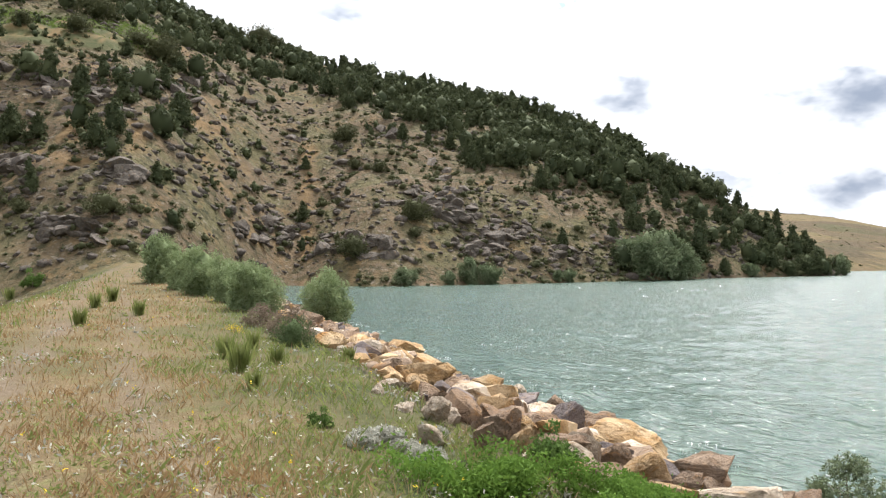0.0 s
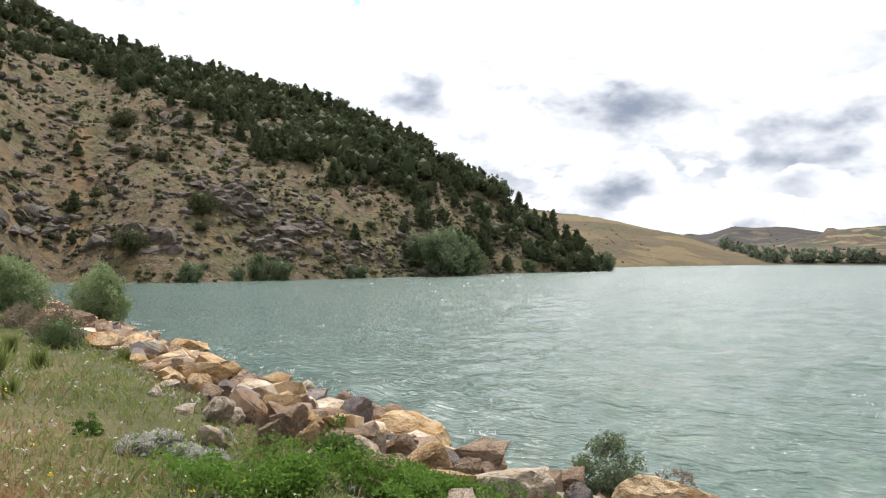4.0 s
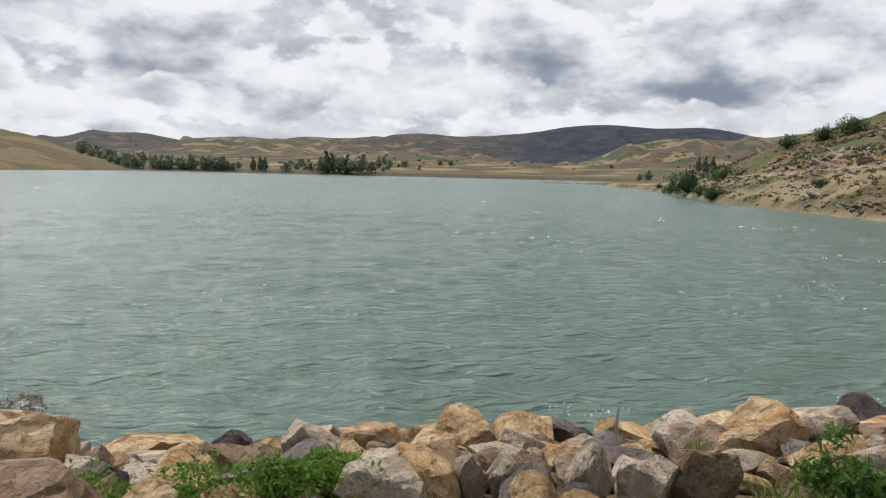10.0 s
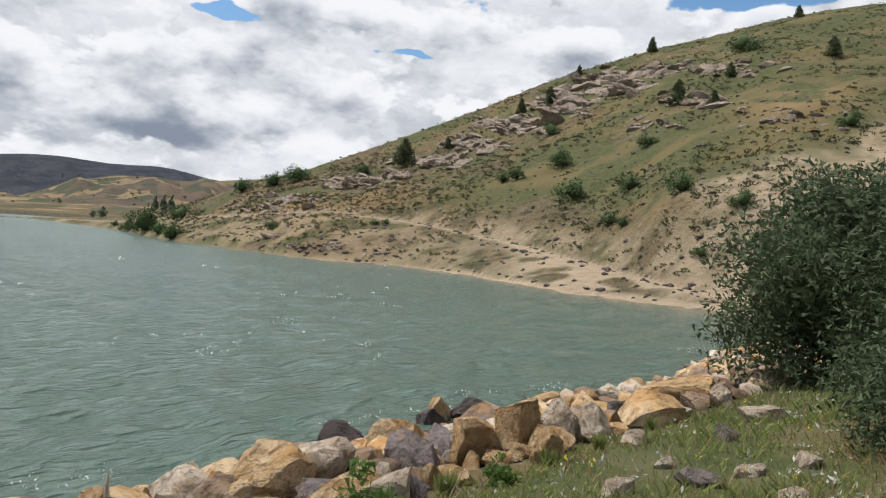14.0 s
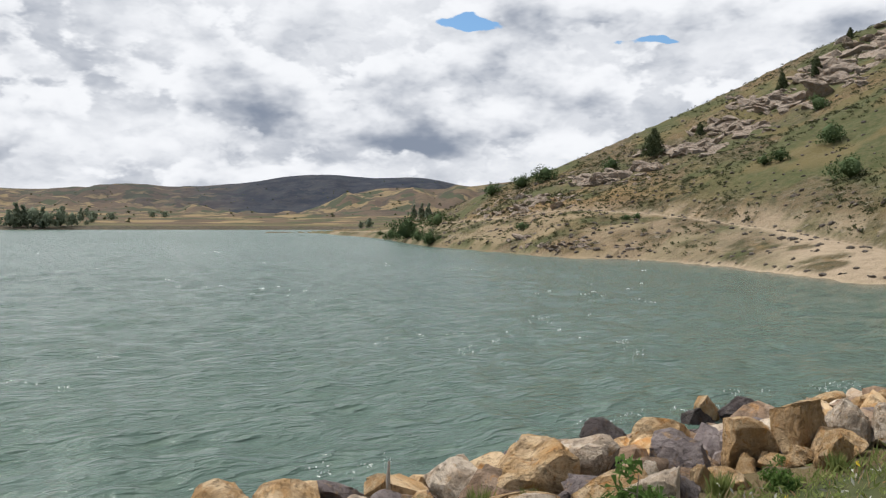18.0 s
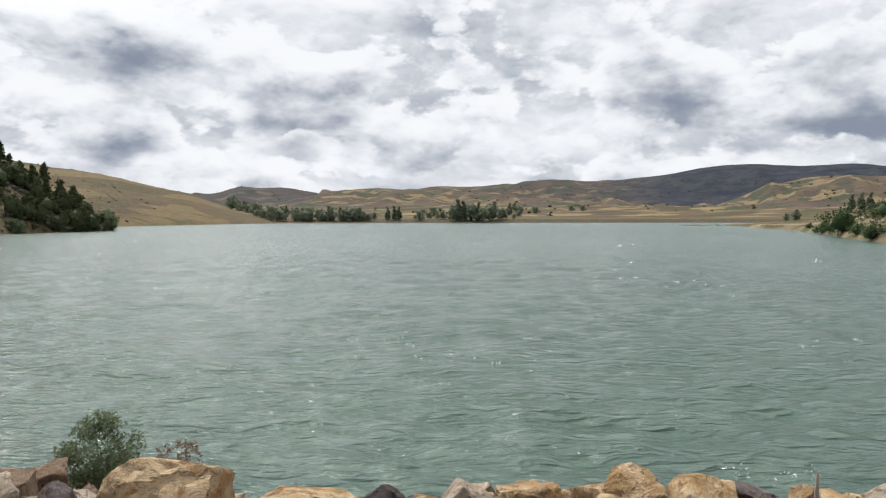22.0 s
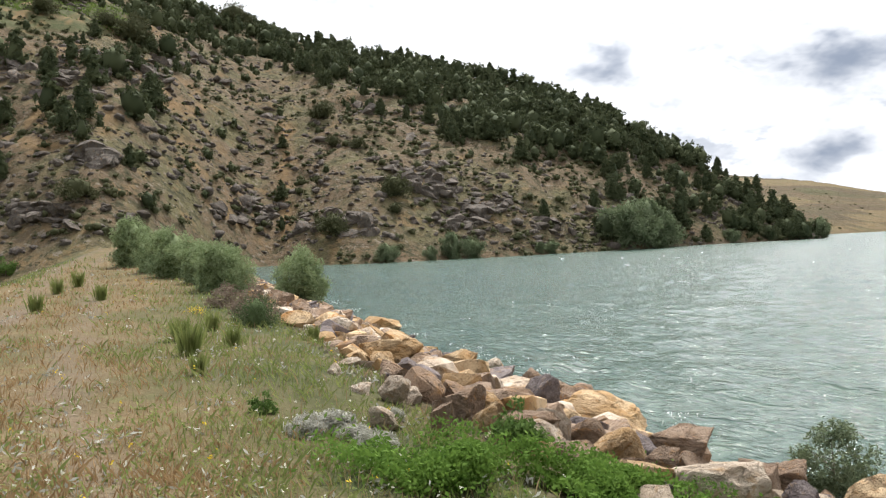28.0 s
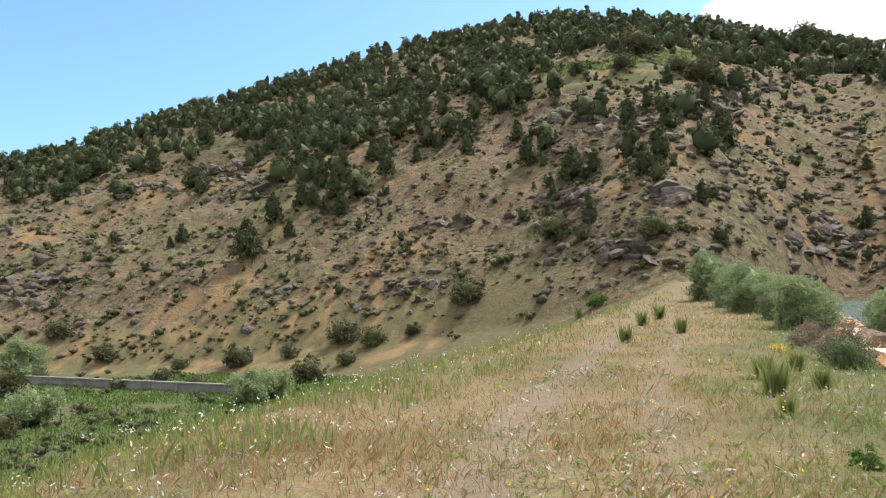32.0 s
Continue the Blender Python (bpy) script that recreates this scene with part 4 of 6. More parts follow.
# ---------------------------------------------------------------- the stony bank
def boulder_shape(seed, level, flat=(1.0, 1.0, 1.0)):
    """A worn quarry block that fills its box: a squared ball with planes broken off and a chipped skin."""
    r = np.random.RandomState(seed)
    v, f = ICO[level]
    v = np.sign(v) * np.abs(v) ** r.uniform(0.6, 0.9)
    v = v * (1 + 0.22 * noise3(v, 0.9, seed))[:, None]
    for d in unit(r.randint(12, 19), r):
        over = v @ d - r.uniform(0.46, 0.80)
        v = v - np.clip(over, 0, None)[:, None] * d * 0.96
    skin = 0.06 * noise3(v, 1.9, seed + 50) - 0.13 * np.abs(noise3(v, 2.3, seed + 70)) - 0.10 * np.abs(noise3(v, 4.5, seed + 80)) + 0.03 * noise3(v, 9.0, seed + 90) + 0.018 * noise3(v, 15.0, seed + 95)
    v = v * (1 + skin)[:, None]
    v = v - (v.max(0) + v.min(0)) / 2
    return v / v.max(0) * np.array(flat), f


STONES = [boulder_shape(100 + i, 3, (1.0, 0.65 + 0.3 * ((i * 7) % 5) / 5, 0.5 + 0.28 * ((i * 3) % 4) / 4)) for i in range(16)]
NEAR_STONES = [boulder_shape(140 + i, 4) for i in range(16)]
ROCK_MATS = [M_OCHRE, M_BROWN, M_PALE, M_BROWN, M_GREYROCK, M_OCHRE]
stone_meshes = {}


def stone_mesh(i, mat, near=False):
    key = (i % len(STONES), mat.name, near)
    if key not in stone_meshes:
        stone_meshes[key] = mesh_of("stone", *(NEAR_STONES if near else STONES)[key[0]], mat, smooth_by=24)
    return stone_meshes[key]


bank_bed = thing("stone_bank", "bank of heaped ochre and grey quarry stones at the lake edge", "stone bank")
bank_bed["kind"] = "structure"


def lay_stone(x, y, z, size, yaw, i, mat, tilt=0.25, r=rng, near=False):
    ob = part("stone", stone_mesh(i, mat, near), bank_bed)
    ob.matrix_local = pose(x, y, z, math.degrees(r.uniform(-tilt, tilt)), math.degrees(r.uniform(-tilt, tilt)), yaw) @ Matrix.Diagonal((size, size, size, 1))
    return ob


# large stones that can be told apart: x, y, top, half width, material
STONES_TOWARDS_HILL = [
    (1.4, 19.43, 0.39, 0.38, "P"), (0.46, 16.64, 1.08, 0.46, "O"), (-0.76, 13.21, 1.77, 0.52, "O"), (0.21, 9.03, 1.76, 0.33, "B"), (0.59, 9.05, 1.65, 0.22, "O"), (1.21, 8.64, 1.53, 0.22, "P"),
    (2.65, 14.58, 0.6, 0.42, "B"), (-1.79, 28.98, 0.6, 0.68, "O"), (-0.37, 10.36, 1.75, 0.25, "B"), (-0.5, 9.12, 1.88, 0.2, "P"), (-0.53, 7.7, 1.86, 0.16, "P"), (0.03, 7.86, 1.83, 0.14, "B"),
    (2.13, 17.01, 0.51, 0.34, "B"), (2.32, 15.88, 0.47, 0.45, "B"), (0.49, 8.34, 1.66, 0.14, "O"),
]
STONES_BELOW_NETTLES = [
    (2.92, 13.64, 0.57, 0.71, "O"), (1.81, 8.19, 1.42, 0.29, "O"), (2.71, 9.21, 1.17, 0.47, "B"), (2.45, 6.93, 1.41, 0.43, "P"), (3.89, 9.06, 0.76, 0.31, "B"), (3.24, 7.14, 1.1, 0.2, "G"),
    (4.22, 6.97, 1.15, 0.69, "O"), (2.61, 5.73, 1.34, 0.38, "P"), (3.49, 5.55, 1.14, 0.35, "P"), (5.55, 6.58, 0.6, 0.63, "O"), (6.6, 6.44, 0.35, 0.26, "W"), (5.07, 5.71, 0.76, 0.43, "P"),
    (7.31, 5.63, 0.38, 0.33, "P"), (2.48, 14.56, 0.56, 0.42, "B"), (1.8, 13.63, 1, 0.37, "G"), (1, 8.71, 1.53, 0.35, "B"), (1.09, 8.12, 1.51, 0.23, "P"), (1.6, 8.74, 1.38, 0.28, "B"),
    (2.18, 8.01, 1.25, 0.24, "B"),
]
STONES_MIDDLE = [
    (7.53, 5.06, 0.46, 0.39, "O"), (7.98, 4.57, 0.54, 0.36, "O"), (7.86, 3.86, 0.76, 0.42, "O"), (7.24, 2.92, 0.86, 0.26, "P"), (4.29, 2.69, 1.55, 0.32, "P"), (5.52, 4.32, 1.17, 0.28, "P"),
    (4.99, 2.33, 1.45, 0.15, "P"), (5.12, 2.11, 1.43, 0.15, "P"), (9.16, 3.09, 0.47, 0.38, "G"), (8.81, 2.5, 0.65, 0.18, "O"), (8.01, 1.43, 1.12, 0.41, "P"), (7.92, 0.68, 1.41, 0.46, "O"),
    (8.47, 0.27, 1.32, 0.43, "P"), (12.22, -0.15, 0.54, 0.37, "W"), (5.33, 1.54, 1.57, 0.18, "P"), (5.3, 1.08, 1.61, 0.22, "P"), (5.45, 0.74, 1.66, 0.25, "B"), (6.15, -0.26, 1.74, 0.21, "P"),
    (4.47, 1.58, 1.59, 0.19, "O"),
]
STONES_TOWARDS_BUSH = [
    (10.7, -0.8, 0.98, 0.43, "O"), (8.24, -0.75, 1.35, 0.28, "G"), (14.65, -1.97, 0.5, 0.22, "O"), (14.09, -1.79, 0.37, 0.32, "W"), (14.5, -2.56, 0.5, 0.41, "W"), (8.69, -1.5, 1.57, 0.31, "O"),
    (9.01, -2.02, 1.7, 0.29, "O"), (9.27, -2.58, 1.61, 0.25, "P"), (8.08, -2.07, 1.57, 0.18, "O"), (12.62, -3.98, 1.07, 0.3, "O"), (9.11, -2.97, 1.6, 0.2, "P"), (16.29, -4.51, 0.33, 0.38, "O"),
    (13.54, -4.68, 1.01, 0.35, "P"), (11.05, -4.08, 1.28, 0.23, "G"), (11.88, -5.27, 1.54, 0.6, "O"), (10.86, -5.48, 1.57, 0.19, "P"), (8.67, -0.07, 1.1, 0.16, "G"), (6.82, -0.29, 1.54, 0.12, "P"),
    (6.3, -0.48, 1.66, 0.14, "G"), (7.4, -0.81, 1.4, 0.12, "O"),
]
STONE_KIND = {"O": M_OCHRE, "P": M_PALE, "B": M_BROWN, "G": M_GREYROCK, "W": M_WETROCK}
taken = []
for number, (bx, by, top, half, letter) in enumerate(STONES_TOWARDS_HILL + STONES_BELOW_NETTLES + STONES_MIDDLE + STONES_TOWARDS_BUSH):
    shape = (number * 7) % len(NEAR_STONES)
    foot = height_at(bx, by) - 0.12
    tall = max((top - foot) / 2, half * 0.42)
    deep = half * (0.72 + 0.2 * ((number * 5) % 4) / 3)
    ob = part("stone", stone_mesh(shape, STONE_KIND[letter], True), bank_bed)
    ob.matrix_local = pose(bx, by, top - tall, 6 * math.sin(number * 2.1), 6 * math.sin(number * 1.3), math.degrees(math.atan2(-bx, by)) + 18 * math.sin(number * 3.7)) @ Matrix.Diagonal((half, deep, tall, 1))
    taken.append((bx, by, half * 0.9))


def bank_point(along, s):
    """A place s metres up the land side of the waterline."""
    seg = np.hypot(*np.diff(BANK, axis=0).T)
    cum = np.concatenate([[0], np.cumsum(seg)])
    i = min(int(np.searchsorted(cum, along)) - 1, len(seg) - 1)
    d = (BANK[i + 1] - BANK[i]) / seg[i]
    p = BANK[i] + d * (along - cum[i])
    return p + np.array([d[1], -d[0]]) * s


FAR_STONES = {n: [boulder_shape(100 + j, n, (1.0, 0.8, 0.6)) for j in range(16)] for n in (1, 2)}
rest_v, rest_f, rest_m, rest_n, count = [], [], [], 0, len(taken)
rs = np.random.RandomState(5)
cands = []
for n_try, lo, hi in ((300, 0.36, 0.52), (5000, 0.22, 0.36), (14000, 0.12, 0.22)):
    for _ in range(n_try):
        cands.append((rs.uniform(42, 172), rs.uniform(-0.7, 5.8), rs.uniform(lo, hi)))
spots = list(taken)
grid_spots = {}


def free(x, y, h):
    gx0, gy0 = int(x // 1.5), int(y // 1.5)
    for a in (-1, 0, 1):
        for b in (-1, 0, 1):
            for (u, w, g) in grid_spots.get((gx0 + a, gy0 + b), ()):
                if math.hypot(u - x, w - y) < 0.60 * (g + h):
                    return False
    return True


for q in spots:
    grid_spots.setdefault((int(q[0] // 1.5), int(q[1] // 1.5)), []).append(q)
placed = []
for along, s, half in cands:
    x, y = bank_point(along, s)
    yaw_here = math.degrees(math.atan2(-x, y))
    if s < 0.95 or (s < 1.5 and half < 0.2):
        continue
    limit = 5.9 if -86 < yaw_here < -24 else 5.5
    if s > limit:
        continue
    if s > limit - 0.9 and rs.rand() < 0.5:
        continue
    if not free(x, y, half):
        continue
    grid_spots.setdefault((int(x // 1.5), int(y // 1.5)), []).append((x, y, half))
    placed.append((math.hypot(x, y), x, y, s, half))
placed.sort()
for d, x, y, s, half in placed:
    i = rs.randint(len(STONES))
    mat = ROCK_MATS[rs.randint(len(ROCK_MATS))] if s > 0.75 else M_WETROCK
    z = max(height_at(x, y), -0.35) + half * 0.30
    turn = rs.uniform(0, 360)
    if count < 300:
        lay_stone(x, y, z, half, turn, i, mat, 0.5, rs)
        count += 1
    else:
        lv = 2 if d < 26 else 1
        v, f = FAR_STONES[lv][i]
        m = pose(x, y, z, rs.uniform(-25, 25), rs.uniform(-25, 25), turn) @ Matrix.Diagonal((half, half, half, 1))
        a = np.array(m)
        rest_v.append(v @ a[:3, :3].T + a[:3, 3])
        rest_f.append(f + rest_n)
        rest_m += [ROCK_MATS.index(mat) if mat in ROCK_MATS else 4] * len(f)
        rest_n += len(v)
if rest_v:
    ob = part("stones_beyond", mesh_of("stones_beyond", np.concatenate(rest_v), np.concatenate(rest_f), ROCK_MATS, rest_m, 30), bank_bed)
    ob["kind"] = "stuff"

# ---------------------------------------------------------------- trees and shrubs
def crown_points(n, r, height_, width, shape, lobes=0):
    """Leaf places of a conical (0) to round (1) crown, in clumps."""
    k = lobes or max(14, n // 16)
    t = r.beta(1.1, 1.5, k)
    prof = np.where(shape > 0.5, np.sqrt(np.clip(1 - (2 * t - 0.9) ** 2 / 1.25, 0.05, 1)), (1 - t) ** 0.75 + 0.08)
    a = r.uniform(0, 2 * math.pi, k)
    rad = width * prof * r.uniform(0.35, 1.0, k)
    c = np.stack([np.cos(a) * rad, np.sin(a) * rad, height_ * (0.05 + 0.86 * t)], -1)
    pick = r.randint(k, size=n)
    return c[pick] + unit(n, r) * (width * (0.36 if lobes else 0.24) * r.uniform(0.1, 1.0, (n, 1)) ** 0.6) * np.array([1, 1, 0.9])


def tree_meshes(seed, leaves, h, w, shape, leaf, mat, size=0.05, bark=None, long=1.0, core=0.46, lobes=0):
    r = np.random.RandomState(seed)
    v, f = leaf_tris(crown_points(leaves, r, h, w, shape, lobes), leaf, r, long)
    if core:
        cv, cf = ICO[1]
        t = (cv[:, 2] + 1) / 2
        wide = np.where(shape > 0.5, 1.0, 1.25 - 0.75 * t) * w * core * (1 + 0.25 * r.uniform(-1, 1, len(cv)))
        cv = np.stack([cv[:, 0] * wide, cv[:, 1] * wide, h * (0.04 + 0.84 * t)], -1)
        f, v = np.concatenate([f, cf + len(v)]), np.concatenate([v, cv])
    crown = mesh_of("crown", v, f, mat)
    bits = [([(0, 0, -0.3), (0.02 * h, 0, h * 0.4), (0, 0.02 * h, h * 0.80)], [size * h * 0.45, size * h * 0.3, size * h * 0.08])]
    for _ in range(6):
        a, z = r.uniform(0, 6.28), h * r.uniform(0.15, 0.6)
        bits.append(([(0, 0, z), (math.cos(a) * w * 0.7, math.sin(a) * w * 0.7, z + h * 0.16)], [size * h * 0.16, size * h * 0.04]))
    tv, tf = tubes(bits)
    return crown, mesh_of("trunk", tv, tf, bark or M_BARK), (v, f)


def plant(name, label, category, meshes, p, scale, turn, group="", wide=1.0):
    ob = thing(name, label, category, pose(p[0], p[1], p[2], 0, 0, turn) @ Matrix.Diagonal((scale * wide, scale * wide, scale, 1)), group)
    part("crown", meshes[0], ob)
    part("trunk", meshes[1], ob)
    return ob


JUNIPERS = [tree_meshes(200 + i, 2200, 1.0, (0.30, 0.36, 0.42, 0.42, 0.50)[i], (0, 0, 0.2, 1, 1)[i], 0.036, M_JUNIPER, core=0.6) for i in range(5)]
SHRUBS = [tree_meshes(230 + i, 1600, 1.0, (0.62, 0.75, 0.9)[i], 1, 0.05, M_SHRUB, core=0.6) for i in range(3)]
LEAFY = [tree_meshes(240 + i, 5000, 1.0, (0.46, 0.52, 0.40)[i], 1, 0.024, M_WILLOW, long=1.6, lobes=34, core=0.3) for i in range(3)]
FARTREES = [tree_meshes(250 + i, 400, 1.0, (0.45, 0.55, 0.16)[i], (1, 1, 0)[i], 0.065, M_HAZELEAF) for i in range(3)]

# single trees on the wooded hill: bearing, elevation of the foot, height in degrees
HILL_TREES = [
    (53.2, 2.9, 2.8), (51.3, 5.4, 2.1), (57.6, 4.3, 1.2), (46.4, 5.8, 1.7), (48.4, 6.5, 1.6), (44.9, 7.1, 1.8), (47.6, 6.0, 1.25), (50.2, 4.2, 1.4),
    (58.4, 3.8, 0.8), (43.1, 8.6, 2.1), (32.6, 8.9, 2.2), (29.3, 7.6, 2.6), (27.8, 8.0, 1.8), (24.4, 7.9, 1.7), (20.5, 5.4, 1.6), (28.2, 4.5, 1.6),
    (18.7, 9.3, 2.3), (55.9, 10.8, 1.9), (52.4, 11.8, 1.3), (50.4, 12.1, 1.1), (35.7, 14.0, 1.6), (10.4, 2.8, 1.5), (10.2, 6.6, 1.0), (-8.6, 0.9, 1.4), (-18.1, 0.0, 2.4),
    (-21.4, 0.0, 0.9), (-19.9, 0.6, 1.1), (-24.9, 0.4, 1.5), (-23.2, 2.2, 1.2), (-17.0, 0.3, 1.8),
]
HILL_SHRUBS = [
    (28.9, 3.2, 1.0), (23.8, 3.3, 1.5), (30.9, 3.5, 1.6), (37.4, -1.0, 1.7), (6.8, 0.3, 1.6), (2.3, 2.9, 1.6), (7.3, 8.7, 1.3), (6.6, 6.7, 0.8),
    (4.8, 6.5, 0.8), (7.8, 4.1, 0.6), (2.3, 1.7, 0.8), (54.1, -4.7, 1.6), (46.7, -3.5, 1.6), (44.4, -3.7, 1.3), (62.7, -3.7, 1.2),
    (65.4, -2.0, 1.2), (46.4, -5.0, 1.0), (59.2, -5.4, 1.0), (25.4, 15.0, 1.1), (21.5, 14.6, 1.0), (19.9, 13.5, 2.0), (28.6, 15.2, 0.9), (13.2, 15.1, 1.5), (24.2, 16.0, 1.9),
]
rt = np.random.RandomState(9)
TREE_LABEL = "dark green juniper tree on the stony hillside"
SHRUB_LABEL = "low dusty green shrub on the stony hillside"


def set_by_look(rows, kinds, name, label, category, group, grow=1.0):
    for yaw, el, deg in rows:
        p = toward(yaw, el)
        h = math.tan(radians(deg)) * math.hypot(p.x, p.y) * grow
        plant(name, label, category, kinds[rt.randint(len(kinds))], p - Vector((0, 0, 0.1)), h, rt.uniform(0, 360), group)


set_by_look(HILL_TREES, JUNIPERS[:3], "juniper_tree", TREE_LABEL, "tree", "junipers on the hill", 1.1)
set_by_look(HILL_SHRUBS, SHRUBS, "shrub", SHRUB_LABEL, "shrub", "shrubs on the hill", 1.1)

FOREST_EDGE = [(75, 5.5), (69, 7.0), (62, 9.0), (57, 11.4), (54, 11.6), (50, 7.6), (46, 7.4), (43, 8.2), (40, 9.3), (36, 10.9), (31, 12.4), (25, 13.4), (18, 14.2), (14.8, 13.4),
               (9.2, 11.9), (3.4, 10.4), (0, 8.8), (-3.2, 7.0), (-7, 6.2), (-11.3, 5.4), (-15, 4.6), (-20, 3.3), (-25, 1.4)]
wood_v, wood_f, wood_n, singles = [], [], 0, 0
brush_v, brush_f, brush_n = [], [], 0


def add_to(store_v, store_f, n, vf, p, h, turn, r):
    c, s = math.cos(turn), math.sin(turn)
    v = vf[0] * h
    store_v.append(np.stack([v[:, 0] * c - v[:, 1] * s + p[0], v[:, 0] * s + v[:, 1] * c + p[1], v[:, 2] + p[2]], -1))
    store_f.append(vf[1] + n)
    return n + len(v)


FAST = [(lambda v, f: (v, f))(*tree_meshes(300 + i, 380, 1.0, (0.34, 0.40, 0.46, 0.5)[i], (0, 0.2, 1, 1)[i], 0.066, M_JUNIPER, core=0.62)[2]) for i in range(4)]
FASTBRUSH = [tree_meshes(310 + i, 70, 1.0, 0.85, 1, 0.13, M_SHRUB, core=0.55)[2] for i in range(3)]
ys = rt.uniform(-27, 76, 26000)
us = rt.uniform(0.03, 1.03, 26000)
toe_s, ridge_s = curve(ys, LEFT_TOE), np.maximum(curve(ys, LEFT_RIDGE), curve(ys, LEFT_TOE) + 8)
rr = toe_s + us * (ridge_s - toe_s)
xs, yy = -np.sin(np.radians(ys)) * rr, np.cos(np.radians(ys)) * rr
zs, ks = height(xs, yy)
els = np.degrees(np.arctan2(zs - 3.5, rr))
edge = curve(ys, FOREST_EDGE)
wn, bn = fbm(xs / 18, yy / 18, 3, 91), fbm(xs / 9, yy / 9, 3, 95)
keep_p = np.clip(rr / 330, 0.2, 1)           # even per area
meadow_s = meadow_of(ys, els)
for i in range(len(ys)):
    if ks[i] != 1 or rt.rand() > keep_p[i]:
        continue
    wooded = smooth(-1.2, 1.4, els[i] - edge[i] + (wn[i] - 0.5) * 3.4)
    chance = 0.23 * wooded * (1 - 0.97 * meadow_s[i])
    if ys[i] < -12:
        chance = max(chance, 0.055)
    elif ys[i] > 17 and els[i] > 7.0:
        chance = max(chance, (0.05 + 0.05 * smooth(9.0, 12.0, els[i])) * (1 - 0.97 * meadow_s[i]))
    if els[i] > 13.0 and ys[i] > 12:
        chance *= 0.75
    if 19.0 < ys[i] < 32.0 and 12.6 < els[i] < 14.4:
        chance *= 0.4
    p = (xs[i], yy[i], zs[i] - 0.15)
    if rt.rand() < chance:
        h = rt.uniform(3.2, 6.8) * (0.8 if ys[i] < -14 else 1.0)
        if singles < 190 and (wooded < 0.75 or rt.rand() < 0.04):
            plant("juniper_tree", TREE_LABEL, "tree", JUNIPERS[rt.randint(5)], p, h, rt.uniform(0, 360), "junipers on the hill")
            singles += 1
        else:
            wood_n = add_to(wood_v, wood_f, wood_n, FAST[rt.randint(4)], p, h, rt.uniform(0, 6.28), rt)
    elif rt.rand() < 0.6 * smooth(0.36, 0.56, bn[i]) * (1 - 0.9 * meadow_s[i]):
        brush_n = add_to(brush_v, brush_f, brush_n, FASTBRUSH[rt.randint(3)], p, 0.35 + 1.2 * rt.rand() ** 1.7, rt.uniform(0, 6.28), rt)
    elif rt.rand() < 0.10 * smooth(0.38, 0.6, wn[i]) + 0.30 * math.exp(-((ys[i] - 22) / 9) ** 2 - ((els[i] - 12.2) / 1.7) ** 2):
        wood_n = add_to(wood_v, wood_f, wood_n, FAST[rt.randint(4)], p, rt.uniform(1.1, 2.6), rt.uniform(0, 6.28), rt)
ny, nu = rt.uniform(-14, 76, 9000), rt.uniform(0.0, 0.6, 9000) ** 1.3
nr = curve(ny, LEFT_TOE) + nu * (np.maximum(curve(ny, LEFT_RIDGE), curve(ny, LEFT_TOE) + 8) - curve(ny, LEFT_TOE))
nx, nyy = -np.sin(np.radians(ny)) * nr, np.cos(np.radians(ny)) * nr
nz, nk = height(nx, nyy)
nm = fbm(nx / 6, nyy / 6, 3, 93)
for i in range(len(ny)):
    if nk[i] == 1 and rt.rand() < 0.75 * smooth(0.38, 0.62, nm[i]):
        brush_n = add_to(brush_v, brush_f, brush_n, FASTBRUSH[rt.randint(3)], (nx[i], nyy[i], nz[i] - 0.1), 0.25 + 0.8 * rt.rand() ** 2, rt.uniform(0, 6.28), rt)
tagged(new("hill_wood", mesh_of("hill_wood", np.concatenate(wood_v), np.concatenate(wood_f), M_JUNIPER)), "dense dark juniper and pine wood on the upper hill", "wood", kind="stuff")
tagged(new("hill_scrub", mesh_of("hill_scrub", np.concatenate(brush_v), np.concatenate(brush_f), M_SHRUB)), "low olive-green scrub scattered over the stony hill", "scrub", kind="stuff")

# crags and loose blocks on both hills
CRAG_SHAPES = [stone_shape(400 + i, 2, 10, 0.16, (1.0, 0.75, 0.55)) for i in range(8)]
CRAG_MESHES = [mesh_of("crag", *c, M_CRAG, smooth_by=25) for c in CRAG_SHAPES]
LEDGE_MESHES = [mesh_of("ledge", *c, M_LEDGE, smooth_by=25) for c in CRAG_SHAPES]
CRAGS_L = [  # bearing, elevation, half spread in bearing, in elevation, how many, half size
    (54.0, 8.6, 2.6, 1.4, 44, 2.2), (66.5, 1.2, 2.5, 1.2, 33, 2.0), (60.5, 8.0, 3.0, 0.8, 23, 2.0), (29.5, 6.2, 1.8, 0.35, 18, 2.0), (23.0, 5.9, 1.8, 0.5, 23, 2.2),
    (27.0, 11.5, 5.0, 1.5, 52, 2.2), (18.0, 12.0, 4.0, 1.2, 39, 2.1), (12.5, 2.2, 3.0, 0.8, 33, 2.0), (6.0, 1.0, 2.6, 0.9, 28, 1.8), (0.5, 4.5, 2.6, 1.8, 52, 2.1),
    (-3.0, 1.5, 3.0, 1.3, 52, 1.8), (3.9, 9.2, 1.0, 0.35, 10, 2.0), (25.5, 2.2, 3.5, 0.8, 31, 1.6), (11.0, 8.8, 1.2, 0.5, 13, 2.1), (-9.5, 0.2, 3.0, 1.0, 33, 1.4),
    (38.0, 4.8, 2.5, 0.4, 15, 1.7), (41.0, 0.5, 5.0, 1.2, 28, 1.3), (50.0, 0.8, 3.0, 1.0, 18, 1.3),
]
